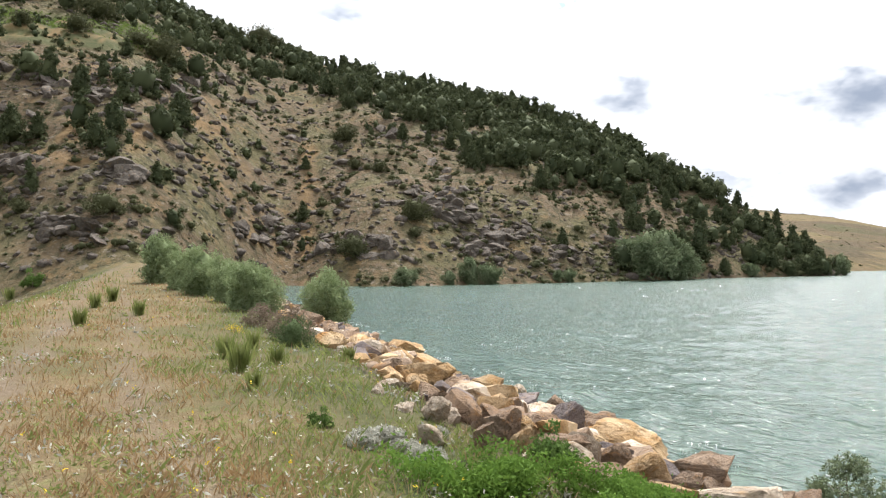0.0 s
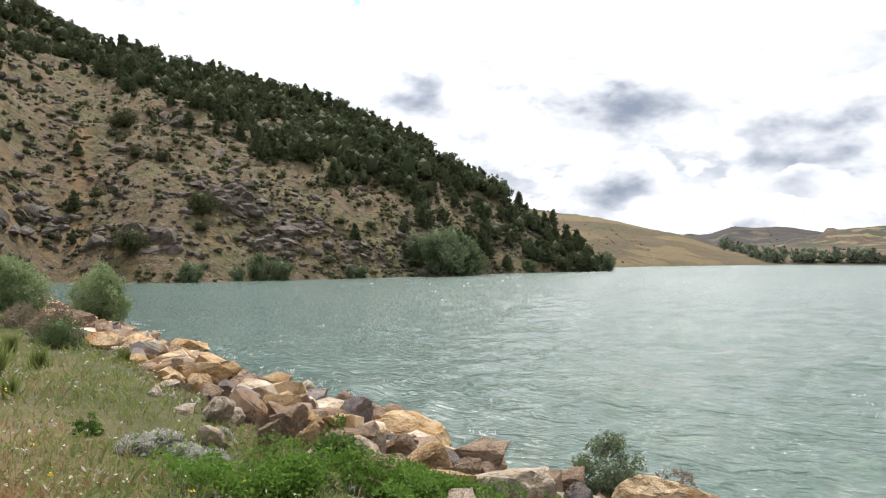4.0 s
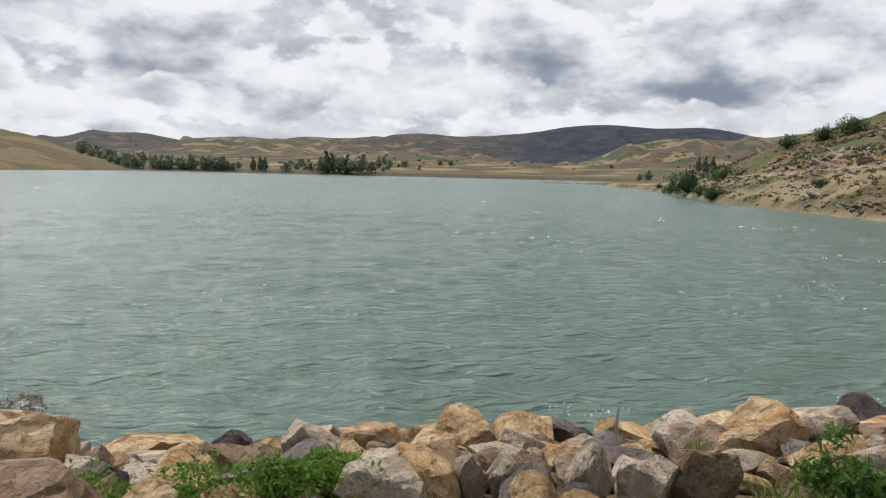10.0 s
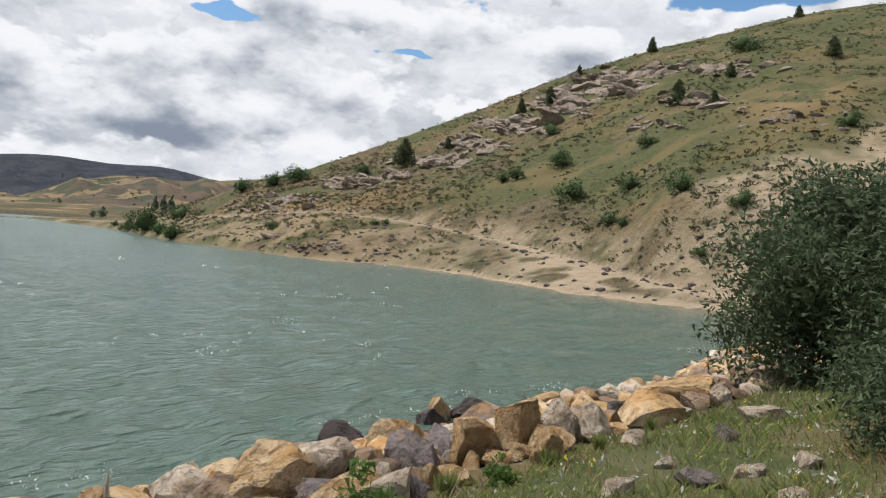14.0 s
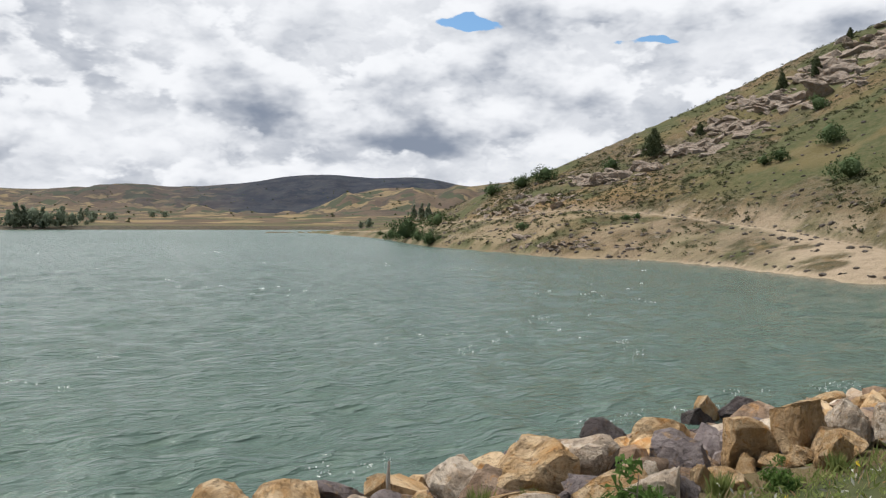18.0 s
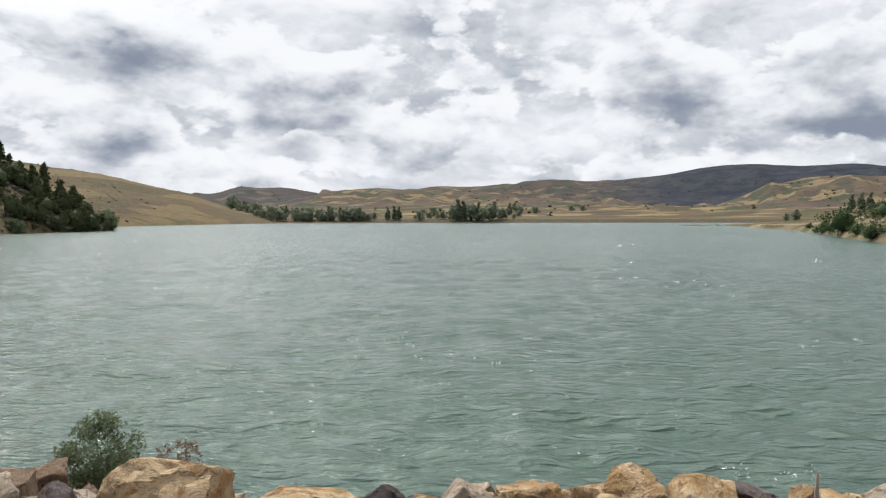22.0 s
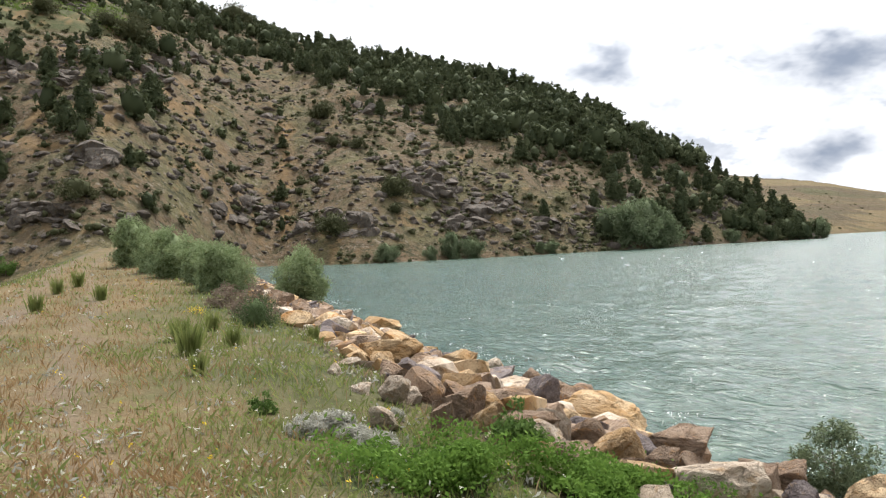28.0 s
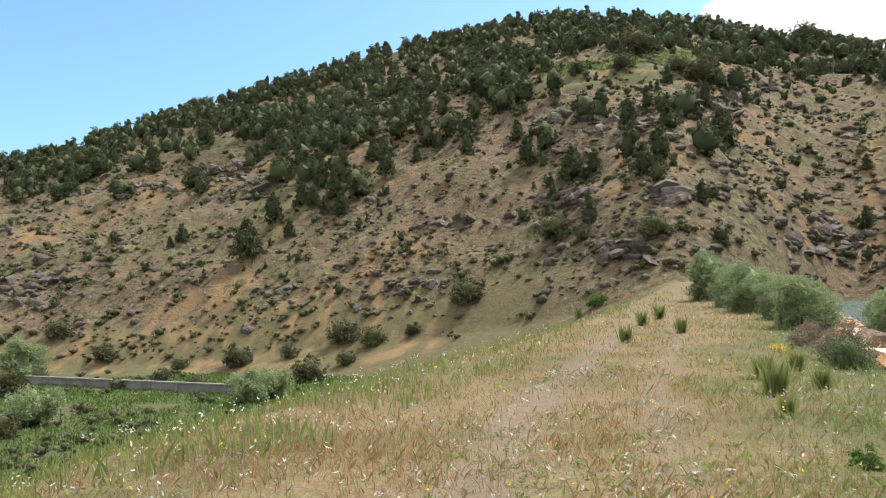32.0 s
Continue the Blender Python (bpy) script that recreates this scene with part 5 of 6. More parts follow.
CRAGS_R = [
    (-97.0, 5.2, 2.4, 0.35, 44, 1.5), (-100.0, 6.6, 2.2, 0.45, 40, 1.6), (-103.0, 8.2, 2.2, 0.6, 44, 1.7), (-106.0, 9.8, 2.2, 0.8, 50, 1.8), (-109.5, 11.4, 2.2, 0.8, 44, 1.9), (-91.5, 3.2, 2.2, 0.45, 40, 1.4),
    (-115.3, 10.2, 1.6, 0.35, 22, 1.5), (-113.0, 12.3, 2.0, 0.5, 24, 1.6), (-117.5, 12.4, 2.5, 0.4, 22, 1.5), (-112.5, 8.6, 2.5, 0.5, 12, 0.9), (-87.0, 1.7, 2.2, 0.4, 26, 1.0), (-94.5, 3.9, 1.0, 0.3, 14, 1.7),
    (-121.0, 9.5, 3.0, 1.5, 16, 0.8), (-84.5, 1.0, 2.0, 0.4, 16, 0.9), (-89.0, -1.6, 4.0, 0.3, 18, 0.6), (-86.1, -1.0, 0.4, 0.15, 4, 1.1),
]


def crag_group(rows, label, meshes, more, grow, tall):
    for yaw, el, wy, we, n, size in rows:
        c0 = toward(yaw, el)
        ob = thing("rock_outcrop", label, "rock outcrop", pose(*c0), "outcrops on the hills")
        for _ in range(int(n * more)):
            p = toward(yaw + rt.normal(0, wy * 0.55), el + rt.normal(0, we * 0.55), 40.0, 400.0, 260)
            if abs(p.length - c0.length) > 60:
                continue
            s = grow * size * (0.3 + 0.75 * rt.rand() ** 1.6)
            part("boulder", meshes[rt.randint(8)], ob,
                 pose(p.x - c0.x, p.y - c0.y, p.z - c0.z - s * 0.22, rt.uniform(-25, 25), rt.uniform(-25, 25), rt.uniform(0, 360)) @ Matrix.Diagonal((s * rt.uniform(1.0, 1.5), s, s * tall * rt.uniform(0.8, 1.8), 1)))


crag_group(CRAGS_L, "weathered grey limestone outcrop on the scrubby slope", CRAG_MESHES, 1.3, 1.0, 0.8)
crag_group(CRAGS_R, "pale bedded rock ledges on the grassy slope", LEDGE_MESHES, 2.6, 1.2, 0.6)

loose_v, loose_f, loose_n = [], [], 0
LOOSE = [stone_shape(440 + i, 1, 7, 0.15, (1.0, 0.8, 0.6)) for i in range(6)]
ly, lu = rt.uniform(-27, 74, 13000), rt.beta(1.0, 1.7, 13000) * 0.85 + 0.01
lr = curve(ly, LEFT_TOE) + lu * (np.maximum(curve(ly, LEFT_RIDGE), curve(ly, LEFT_TOE) + 8) - curve(ly, LEFT_TOE))
lx, lyy = -np.sin(np.radians(ly)) * lr, np.cos(np.radians(ly)) * lr
lz, lk = height(lx, lyy)
lm = fbm(lx / 12, lyy / 12, 4, 97)
for i in range(len(ly)):
    if lk[i] == 1 and rt.rand() < 0.62 * smooth(0.38, 0.58, lm[i]):
        s = rt.uniform(0.25, 0.6) + 0.9 * rt.rand() ** 4
        loose_n = add_to(loose_v, loose_f, loose_n, LOOSE[rt.randint(6)], (lx[i], lyy[i], lz[i]), s, rt.uniform(0, 6.28), rt)
ly, lr = rt.uniform(-126, -79, 1500), rt.uniform(0, 1, 1500)
lr = curve(ly, RIGHT_SHORE) + 0.5 + lr ** 1.2 * (curve(ly, RIGHT_RIDGE) - curve(ly, RIGHT_SHORE))
lx, lyy = -np.sin(np.radians(ly)) * lr, np.cos(np.radians(ly)) * lr
lz, lk = height(lx, lyy)
for i in range(len(ly)):
    if lk[i] == 4:
        s = rt.uniform(0.1, 0.42)
        loose_n = add_to(loose_v, loose_f, loose_n, LOOSE[rt.randint(6)], (lx[i], lyy[i], lz[i]), s, rt.uniform(0, 6.28), rt)
tagged(new("loose_rocks", mesh_of("loose_rocks", np.concatenate(loose_v), np.concatenate(loose_f), M_CRAG)), "loose grey stones strewn over the slopes", "rocks", kind="stuff")

# hill with the track
RIGHT_TREES = [(-95.0, 4.7, 2.2), (-98.1, 6.2, 1.0), (-103.3, 9.0, 1.3), (-105.3, 9.7, 1.5), (-114.2, 10.0, 1.9), (-116.6, 9.9, 1.2), (-117.6, 11.9, 1.1), (-112.3, 13.5, 1.2),
               (-110.1, 13.3, 0.6), (-107.3, 11.9, 0.8), (-121.7, 15.6, 0.9), (-123.9, 13.1, 1.4)]
RIGHT_SHRUBS = [(-106.2, 5.4, 1.4), (-107.4, 3.0, 1.7), (-111.2, 3.9, 1.4), (-114.7, 4.0, 1.7), (-83.5, 2.0, 1.0), (-85.7, 2.6, 1.0), (-87.4, 3.1, 1.2), (-109.9, 1.4, 1.0),
                (-110.9, 1.2, 0.8), (-116.3, -0.7, 0.9), (-93.9, 0.4, 0.5), (-93.1, 0.3, 0.45), (-112.3, 7.1, 0.9), (-103.2, 4.2, 1.0), (-105.5, 7.6, 1.0), (-118.8, 3.2, 1.2),
                (-118.3, 13.5, 1.4), (-102.2, 4.0, 0.8), (-92.1, 3.9, 0.9), (-125.2, 8.5, 1.1), (-85.7, -0.5, 0.7), (-79.0, -1.6, 1.2), (-77.3, -1.2, 1.7), (-79.6, -0.2, 1.1), (-76.2, -1.2, 0.8), (-76.7, -1.2, 0.7), (-75.4, -0.9, 0.4), (-78.1, -1.3, 0.9)]
set_by_look(RIGHT_TREES, JUNIPERS[:3], "juniper_tree", "dark conical juniper among the rock ledges", "tree", "junipers by the ledges")
DARKSHRUBS = [tree_meshes(235 + i, 900, 1.0, (0.7, 0.85, 0.95)[i], 1, 0.055, M_DARKLEAF, lobes=16) for i in range(3)]
set_by_look(RIGHT_SHRUBS, DARKSHRUBS, "shrub", "rounded green shrub on the grassy slope", "shrub", "shrubs by the track")
brush_v, brush_f, brush_n = [], [], 0
TUFTS = [tree_meshes(320 + i, 26, 1.0, 0.9, 1, 0.24, M_SHRUB, core=0)[2] for i in range(3)]
ly, lr = rt.uniform(-128, -78, 26000), rt.uniform(0, 1, 26000)
lr = curve(ly, RIGHT_SHORE) + 2 + lr * (curve(ly, RIGHT_RIDGE) - curve(ly, RIGHT_SHORE))
lx, lyy = -np.sin(np.radians(ly)) * lr, np.cos(np.radians(ly)) * lr
lz, lk = height(lx, lyy)
tuft_map = fbm(lx / 7, lyy / 7, 3, 99)
off_track = np.abs(lr - curve(ly, TRACK_R)) > 3.5
for i in range(len(ly)):
    if lk[i] == 4 and off_track[i] and tuft_map[i] > 0.43 and (lr[i] > curve(ly[i], TRACK_R) or (ly[i] > -99 and rt.rand() < 0.35)):
        brush_n = add_to(brush_v, brush_f, brush_n, TUFTS[rt.randint(3)], (lx[i], lyy[i], lz[i] - 0.05), 0.10 + 0.42 * rt.rand() ** 3, rt.uniform(0, 6.28), rt)
tagged(new("slope_scrub", mesh_of("slope_scrub", np.concatenate(brush_v), np.concatenate(brush_f), M_SHRUB)), "tufts of olive scrub on the slope above the track", "scrub", kind="stuff")

# low scrub dotted over the bare hill and the far slopes
brush_v, brush_f, brush_n = [], [], 0
for yaw_lo, yaw_hi, el_lo, el_hi, n, lo, hi in ((-38, -14, -0.6, 4.2, 700, 0.25, 0.8), (-72, -30, -0.1, 2.4, 260, 0.8, 2.2), (-80, -50, 0.2, 3.2, 260, 1.0, 3.0)):
    for _ in range(n):
        q = toward(rt.uniform(yaw_lo, yaw_hi), rt.uniform(el_lo, el_hi), 150.0, 2400.0, 220)
        if q.length < 2300 and height(np.array([q.x]), np.array([q.y]))[1][0] in (2, 3) and fbm(q.x / 60, q.y / 60, 3, 161) > 0.44:
            brush_n = add_to(brush_v, brush_f, brush_n, FASTBRUSH[rt.randint(3)], q - Vector((0, 0, 0.2)), rt.uniform(lo, hi), rt.uniform(0, 6.28), rt)
tagged(new("distant_scrub", mesh_of("distant_scrub", np.concatenate(brush_v), np.concatenate(brush_f), M_SHRUB)), "dark scrub dotted over the bare far slopes", "scrub", kind="stuff")

# trees beyond the lake
FAR_ROW = [(-35.3, 0.5, 0.8), (-36.0, 0.2, 0.8), (-36.8, 0.0, 1.0), (-37.8, -0.1, 0.9), (-38.8, -0.2, 0.9), (-39.6, -0.3, 0.8), (-40.4, -0.3, 1.0), (-41.2, -0.35, 0.9), (-42.0, -0.4, 1.0),
           (-42.8, -0.4, 0.9), (-43.6, -0.4, 1.1), (-44.1, -0.4, 0.9), (-48.5, -0.4, 0.8), (-51.0, -0.45, 1.1), (-52.3, -0.4, 1.4), (-53.1, -0.45, 1.2), (-53.9, -0.4, 1.3), (-54.6, -0.3, 1.0), (-55.8, 0.1, 0.6),
           (-57.0, 0.1, 0.6), (-59.6, 0.3, 0.5), (-60.4, 0.3, 0.5), (-74.6, -0.35, 0.7), (-74.0, -0.4, 0.5), (-45.2, -0.3, 0.5), (-50.2, -0.3, 0.7)]
POPLARS = [(-46.2, -0.4, 1.1), (-46.7, -0.4, 1.2), (-47.0, -0.4, 1.15), (-51.4, -0.4, 1.75), (-51.8, -0.4, 1.6), (-52.8, -0.4, 1.5), (-55.1, 0.0, 1.0), (-77.9, 0.3, 1.2), (-78.4, 0.3, 1.3), (-78.9, 0.3, 1.3)]
FAR_ROW += [(-35.0 - 10.0 * q / 26 + rt.uniform(-0.3, 0.3), max(-0.42, 0.55 - 0.16 * q * 0.8) , rt.uniform(0.5, 0.85)) for q in range(26)]
FAR_ROW += [(rt.uniform(-57, -46), rt.uniform(-0.38, 0.3), rt.uniform(0.3, 0.6)) for q in range(22)]
set_by_look(FAR_ROW, FARTREES[:2], "tree", "rounded tree on the far shore, haze put into its grey-green", "tree", "trees beyond the lake", 1.1)
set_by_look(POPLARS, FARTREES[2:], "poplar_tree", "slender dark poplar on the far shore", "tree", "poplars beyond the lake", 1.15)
# willows at the foot of the wooded hill
SHORE_WILLOWS = [(-14.6, -1.2, 3.6), (-15.9, -1.3, 3.7), (-17.0, -1.2, 2.4), (-2.0, -1.75, 2.2), (-3.3, -1.75, 1.6), (3.0, -1.8, 1.5), (-0.2, -1.8, 1.2), (-9.0, -1.6, 1.0), (-8.2, -1.6, 0.9), (-26.9, -1.0, 1.4), (-21.5, -1.1, 1.0)]
SHORE_BUSHES = [tree_meshes(245 + i, 3600, 1.0, (0.50, 0.56, 0.44)[i], 1, 0.027, M_SHORE, long=1.5, lobes=34, core=0.3) for i in range(3)]
set_by_look(SHORE_WILLOWS, SHORE_BUSHES, "willow_bush", "grey-green willow bush at the water's edge", "bush", "willows on the far shore", 1.05)

# ---------------------------------------------------------------- plants on the embankment
def near_place(yaw, el):
    return toward(yaw, el, 2.0, 120.0)


# row of willow bushes beside the stones
WILLOWS = [tree_meshes(270 + i, 9000, 1.0, (0.40, 0.46, 0.50)[i], 1, 0.016, M_WILLOW, long=2.2, lobes=60, core=0.5) for i in range(3)]
for number, (yaw, el, deg) in enumerate([(20.5, -1.4, 3.8), (19.0, -1.9, 3.3), (17.9, -2.3, 3.8), (16.4, -2.8, 3.5), (15.0, -3.4, 4.1), (14.0, -3.6, 3.6)]):
    p = near_place(yaw, el)
    plant("willow_bush", "feathery grey-green willow bush on the embankment", "bush", WILLOWS[number % 3], p - Vector((0, 0, 0.15)),
          math.tan(radians(deg)) * p.to_2d().length, 77 * number, "willows on the embankment", 0.95)
LONE = tree_meshes(260, 12000, 1.0, 0.44, 1, 0.015, M_WILLOW, long=2.2, core=0.5, lobes=60)
p = near_place(9.4, -4.7)
plant("willow_bush", "single upright willow bush between the stones and the lake", "bush", LONE, p - Vector((0, 0, 0.2)), math.tan(radians(4.7)) * p.to_2d().length, 40, "willows on the embankment", 0.86)
DUSKY = tree_meshes(261, 4000, 1.0, 0.72, 1, 0.026, M_DARKLEAF)
TWIGGY = tree_meshes(262, 1500, 1.0, 0.6, 1, 0.03, M_DEAD, long=2.2, core=0)
for yaw, el, deg, kind, wide in [(12.5, -6.1, 2.7, DUSKY, 0.85), (12.7, -5.6, 3.0, TWIGGY, 0.9), (14.6, -4.6, 2.0, TWIGGY, 1.1)]:
    p = near_place(yaw, el)
    plant("thorn_bush", "dark thorny bush with dry reddish twigs", "bush", kind, p - Vector((0, 0, 0.1)), math.tan(radians(deg)) * p.to_2d().length, rt.uniform(0, 360), "thorn bushes", wide)
WEED = tree_meshes(263, 1300, 1.0, 0.5, 1, 0.045, M_WEED, long=1.5, core=0, lobes=22)
for yaw, el, deg in [(-5.6, -15.6, 4.0), (12.4, -12.2, 1.8), (-91.2, -20.6, 5.6), (-101.0, -17.0, 2.4), (28.2, -1.6, 1.3)]:
    p = near_place(yaw, el)
    plant("weed", "leafy dark green weed growing by the stones", "weed", WEED, p - Vector((0, 0, 0.03)), math.tan(radians(deg)) * p.to_2d().length, rt.uniform(0, 360), "weeds")
SPRIG = tree_meshes(264, 4200, 1.0, 0.5, 1, 0.022, M_SHORE, long=1.7, core=0, lobes=40)
plant("willow_bush", "small grey-green willow rooted among stones at the waterline", "bush", SPRIG, Vector((4.95, 9.9, 0.0)), 0.95, 10, "willows on the embankment")
SPRIG2 = tree_meshes(265, 700, 1.0, 0.6, 1, 0.035, M_DEAD, long=2.0, core=0)
plant("dead_bush", "bare grey twigs at the waterline", "bush", SPRIG2, Vector((5.9, 9.6, -0.1)), 0.55, 10)
BROOM = tree_meshes(269, 260, 1.0, 1.5, 1, 0.08, M_YELLOW, long=1.3, core=0, lobes=24)
p = near_place(16.6, -4.9)
plant("flowering_clump", "low clump of yellow flowers beside the willows", "plant", BROOM, p - Vector((0, 0, 0.05)), 0.2, 30)
# big leafy bush and a smaller one towards the near abutment
BIG = tree_meshes(266, 46000, 1.0, 0.58, 1, 0.0115, M_BUSH, long=1.4, core=0.6, lobes=80)
plant("leafy_bush", "large dense dark green bush at the end of the stones", "bush", BIG, at(-126.2, 15.0) - Vector((0, 0, 0.3)), 4.1, 20, "", 1.08)
plant("leafy_bush", "large dense dark green bush at the end of the stones", "bush", BIG, at(-133.5, 12.5) - Vector((0, 0, 0.3)), 3.2, 150, "", 1.1)
LOW = tree_meshes(267, 9000, 1.0, 0.75, 1, 0.02, M_BUSH, long=1.5)
plant("leafy_bush", "low dark bush with reddish twigs on the grass", "bush", LOW, at(-129.0, 8.6) - Vector((0, 0, 0.1)), 1.35, 60)
# grey sage cushions
SAGE = tree_meshes(268, 5200, 1.0, 1.25, 1, 0.075, M_SAGE, long=1.7, core=0.4, lobes=40)
for yaw, el, h, wide in [(8.0, -13.6, 0.17, 1.25), (6.2, -14.4, 0.13, 1.2), (5.2, -15.2, 0.15, 1.1), (9.6, -13.9, 0.13, 1.0), (3.5, -13.2, 0.12, 0.9)]:
    p = near_place(yaw, el)
    plant("sage_cushion", "silvery grey sage cushion in the grass", "plant", SAGE, p - Vector((0, 0, 0.02)), h, rt.uniform(0, 360), "sage cushions", wide)


# tall grass clumps
def grass_clump(seed, n, spread):
    r = np.random.RandomState(seed)
    a, d = r.uniform(0, 6.28, n), np.abs(r.normal(0, spread, n))
    base = np.stack([np.cos(a) * d, np.sin(a) * d, np.zeros(n)], -1)
    h = r.uniform(0.3, 1.0, n)[:, None]
    lean = np.stack([np.cos(a), np.sin(a), np.zeros(n)], -1) * r.uniform(0.0, 0.34, (n, 1)) * h
    side = np.stack([-np.sin(a), np.cos(a), np.zeros(n)], -1) * 0.010
    up = np.array([0, 0, 1.0])
    v = np.stack([base - side, base + side, base + lean * 0.4 + up * h * 0.6 + side * 0.7, base + lean + up * h], 1).reshape(-1, 3)
    return v, np.arange(4 * n).reshape(n, 4)


CLUMPS = [mesh_of("foliage", *grass_clump(70 + i, 300, 0.13), M_GRASS) for i in range(3)]
CLUMP_ROWS = [(17.2, -7.8, 2.6), (16.6, -9.2, 1.8), (17.7, -6.8, 2.0), (26.5, -4.2, 1.5), (14.2, -7.4, 1.8), (15.6, -6.2, 1.6), (22.6, -3.6, 1.3), (25.2, -3.0, 1.2), (24.0, -2.6, 1.2),
              (8.6, -7.4, 1.4), (-57.0, -21.0, 2.0), (-60.5, -21.4, 2.4), (-64.0, -21.2, 1.8), (-68.0, -21.5, 2.2), (-72.0, -21.0, 2.0), (-76.5, -20.6, 2.4), (-81.0, -20.0, 2.4), (-84.5, -19.6, 2.0), (-97.0, -18.0, 2.2), (-104.5, -15.6, 1.6), (-108.0, -14.2, 1.4), (-112.0, -12.6, 1.2), (29.5, -2.4, 0.9)]
for yaw, el, deg in CLUMP_ROWS:
    p = near_place(yaw, el)
    ob = thing("grass_clump", "clump of tall green grass on the embankment", "grass", pose(p.x, p.y, p.z - 0.02, 0, 0, rt.uniform(0, 360)), "grass clumps")
    h = math.tan(radians(deg)) * p.to_2d().length
    part("foliage", CLUMPS[rt.randint(3)], ob, Matrix.Diagonal((h, h, h, 1)))


# ---------------------------------------------------------------- sward, flowers and nettles
def blades(x, y, z, h, w, r, bend=0.4):
    n = len(x)
    a = r.uniform(0, 6.28, n)
    base = np.stack([x, y, z - 0.02], -1)
    d = np.stack([np.cos(a), np.sin(a), np.zeros(n)], -1)
    s = np.stack([-np.sin(a), np.cos(a), np.zeros(n)], -1) * w[:, None]
    up = np.stack([np.zeros(n), np.zeros(n), h], -1)
    ln = d * (h * bend * r.uniform(0, 1, n))[:, None]
    v = np.stack([base - s, base + s, base + up * 0.6 + ln * 0.4 + s * 0.6, base + up + ln], 1).reshape(-1, 3)
    return v, np.arange(4 * n).reshape(n, 4)


def scatter(n, near, far, r, power=1.0):
    """Places on the embankment round the viewer, thinner with distance; with s, the distance from the waterline."""
    yaw = r.uniform(-132, 80, n)
    behind = r.rand(n) < 0.12
    yaw = np.where(behind, r.uniform(80, 228, n), yaw)
    d = near * (far / near) ** (r.uniform(0, 1, n) ** power)
    x, y = -np.sin(np.radians(yaw)) * d, np.cos(np.radians(yaw)) * d
    s, _ = bank_distance(x, y)
    z, kind = height(x, y)
    ok = (kind == 0) & (s > np.where((yaw < -22) & (yaw > -86), 6.2, 5.6))
    return x[ok], y[ok], z[ok], s[ok], d[ok]


rg = np.random.RandomState(12)
x, y, z, s, d = scatter(380000, 0.5, 60, rg, 0.8)
n1, n2 = fbm(x / 3, y / 3, 4, 71), fbm(x / 0.9, y / 0.9, 3, 73)
greenness = np.clip(0.3 * smooth(-1, -4, y) + (1 - smooth(6.6, 10.4, s + (n1 - 0.5) * 5)) + smooth(13.0, 17, s + (n1 - 0.5) * 4) + 0.08, 0, 0.95)
is_green = rg.rand(len(x)) < greenness
lane = np.interp(y, [0, 8, 16, 28, 46], [10.9, 11.1, 11.6, 12.5, 14.6])
trail = np.clip(np.exp(-((s - lane + (n1 - 0.5) * 0.9) / 0.42) ** 2) + 0.6 * np.exp(-((s - lane + 1.7 + (n1 - 0.5) * 0.9) / 0.32) ** 2), 0, 0.7)
stay = (rg.rand(len(x)) > trail) & (rg.rand(len(x)) < 0.25 + 0.9 * smooth(0.3, 0.6, n2))
h = rg.uniform(0.03, 0.12, len(x)) * (0.6 + 0.9 * n2) * (1 + 0.25 * smooth(8, 30, d))
w = (0.0025 + 0.00045 * d) * rg.uniform(0.6, 1.3, len(x))
for name, sel, mat, label in (("dry_grass", stay & ~is_green, M_DRY, "dry straw-coloured grass on the embankment"),
                              ("green_grass", stay & is_green, M_GRASS, "short green grass beside the stones")):
    tagged(new(name, mesh_of(name, *blades(x[sel], y[sel], z[sel], h[sel] * (1.25 if mat is M_GRASS else 1.0), w[sel], rg, 1.1), mat)), label, "grass", kind="stuff")

x, y, z, s, d = scatter(34000, 0.8, 40, rg, 0.8)
n2 = fbm(x / 1.6, y / 1.6, 3, 77)
for name, mat, label, lo, share, size in (("white_flowers", M_WHITE, "small white flower heads in the dry grass", 0.54, 0.08, 0.011), ("yellow_flowers", M_YELLOW, "small yellow flowers in the grass", 0.50, 0.05, 0.013),
                                          ("dead_stalks", M_STALK, "dry reddish-brown seed stalks", 0.36, 0.9, 0.0)):
    sel = (n2 > lo) & (rg.rand(len(x)) < share)
    n2 = np.roll(n2, 997)
    if size:
        c = np.stack([x[sel], y[sel], z[sel] + rg.uniform(0.06, 0.20, sel.sum())], -1)
        v, f = leaf_quads(np.repeat(c, 3, 0) + rg.normal(0, 0.012, (3 * sel.sum(), 3)), size + 0.0006 * np.repeat(d[sel], 3)[:, None], rg)
    else:
        v, f = blades(x[sel], y[sel], z[sel], rg.uniform(0.05, 0.20, sel.sum()), 0.002 + 0.0004 * d[sel], rg, 0.5)
    tagged(new(name, mesh_of(name, v, f, mat)), label, "flowers" if size else "grass", kind="stuff")

# small broad-leaved weeds in the sward
x, y, z, s, d = scatter(29000, 0.8, 45, rg, 0.8)
n2 = fbm(x / 1.1, y / 1.1, 3, 78)
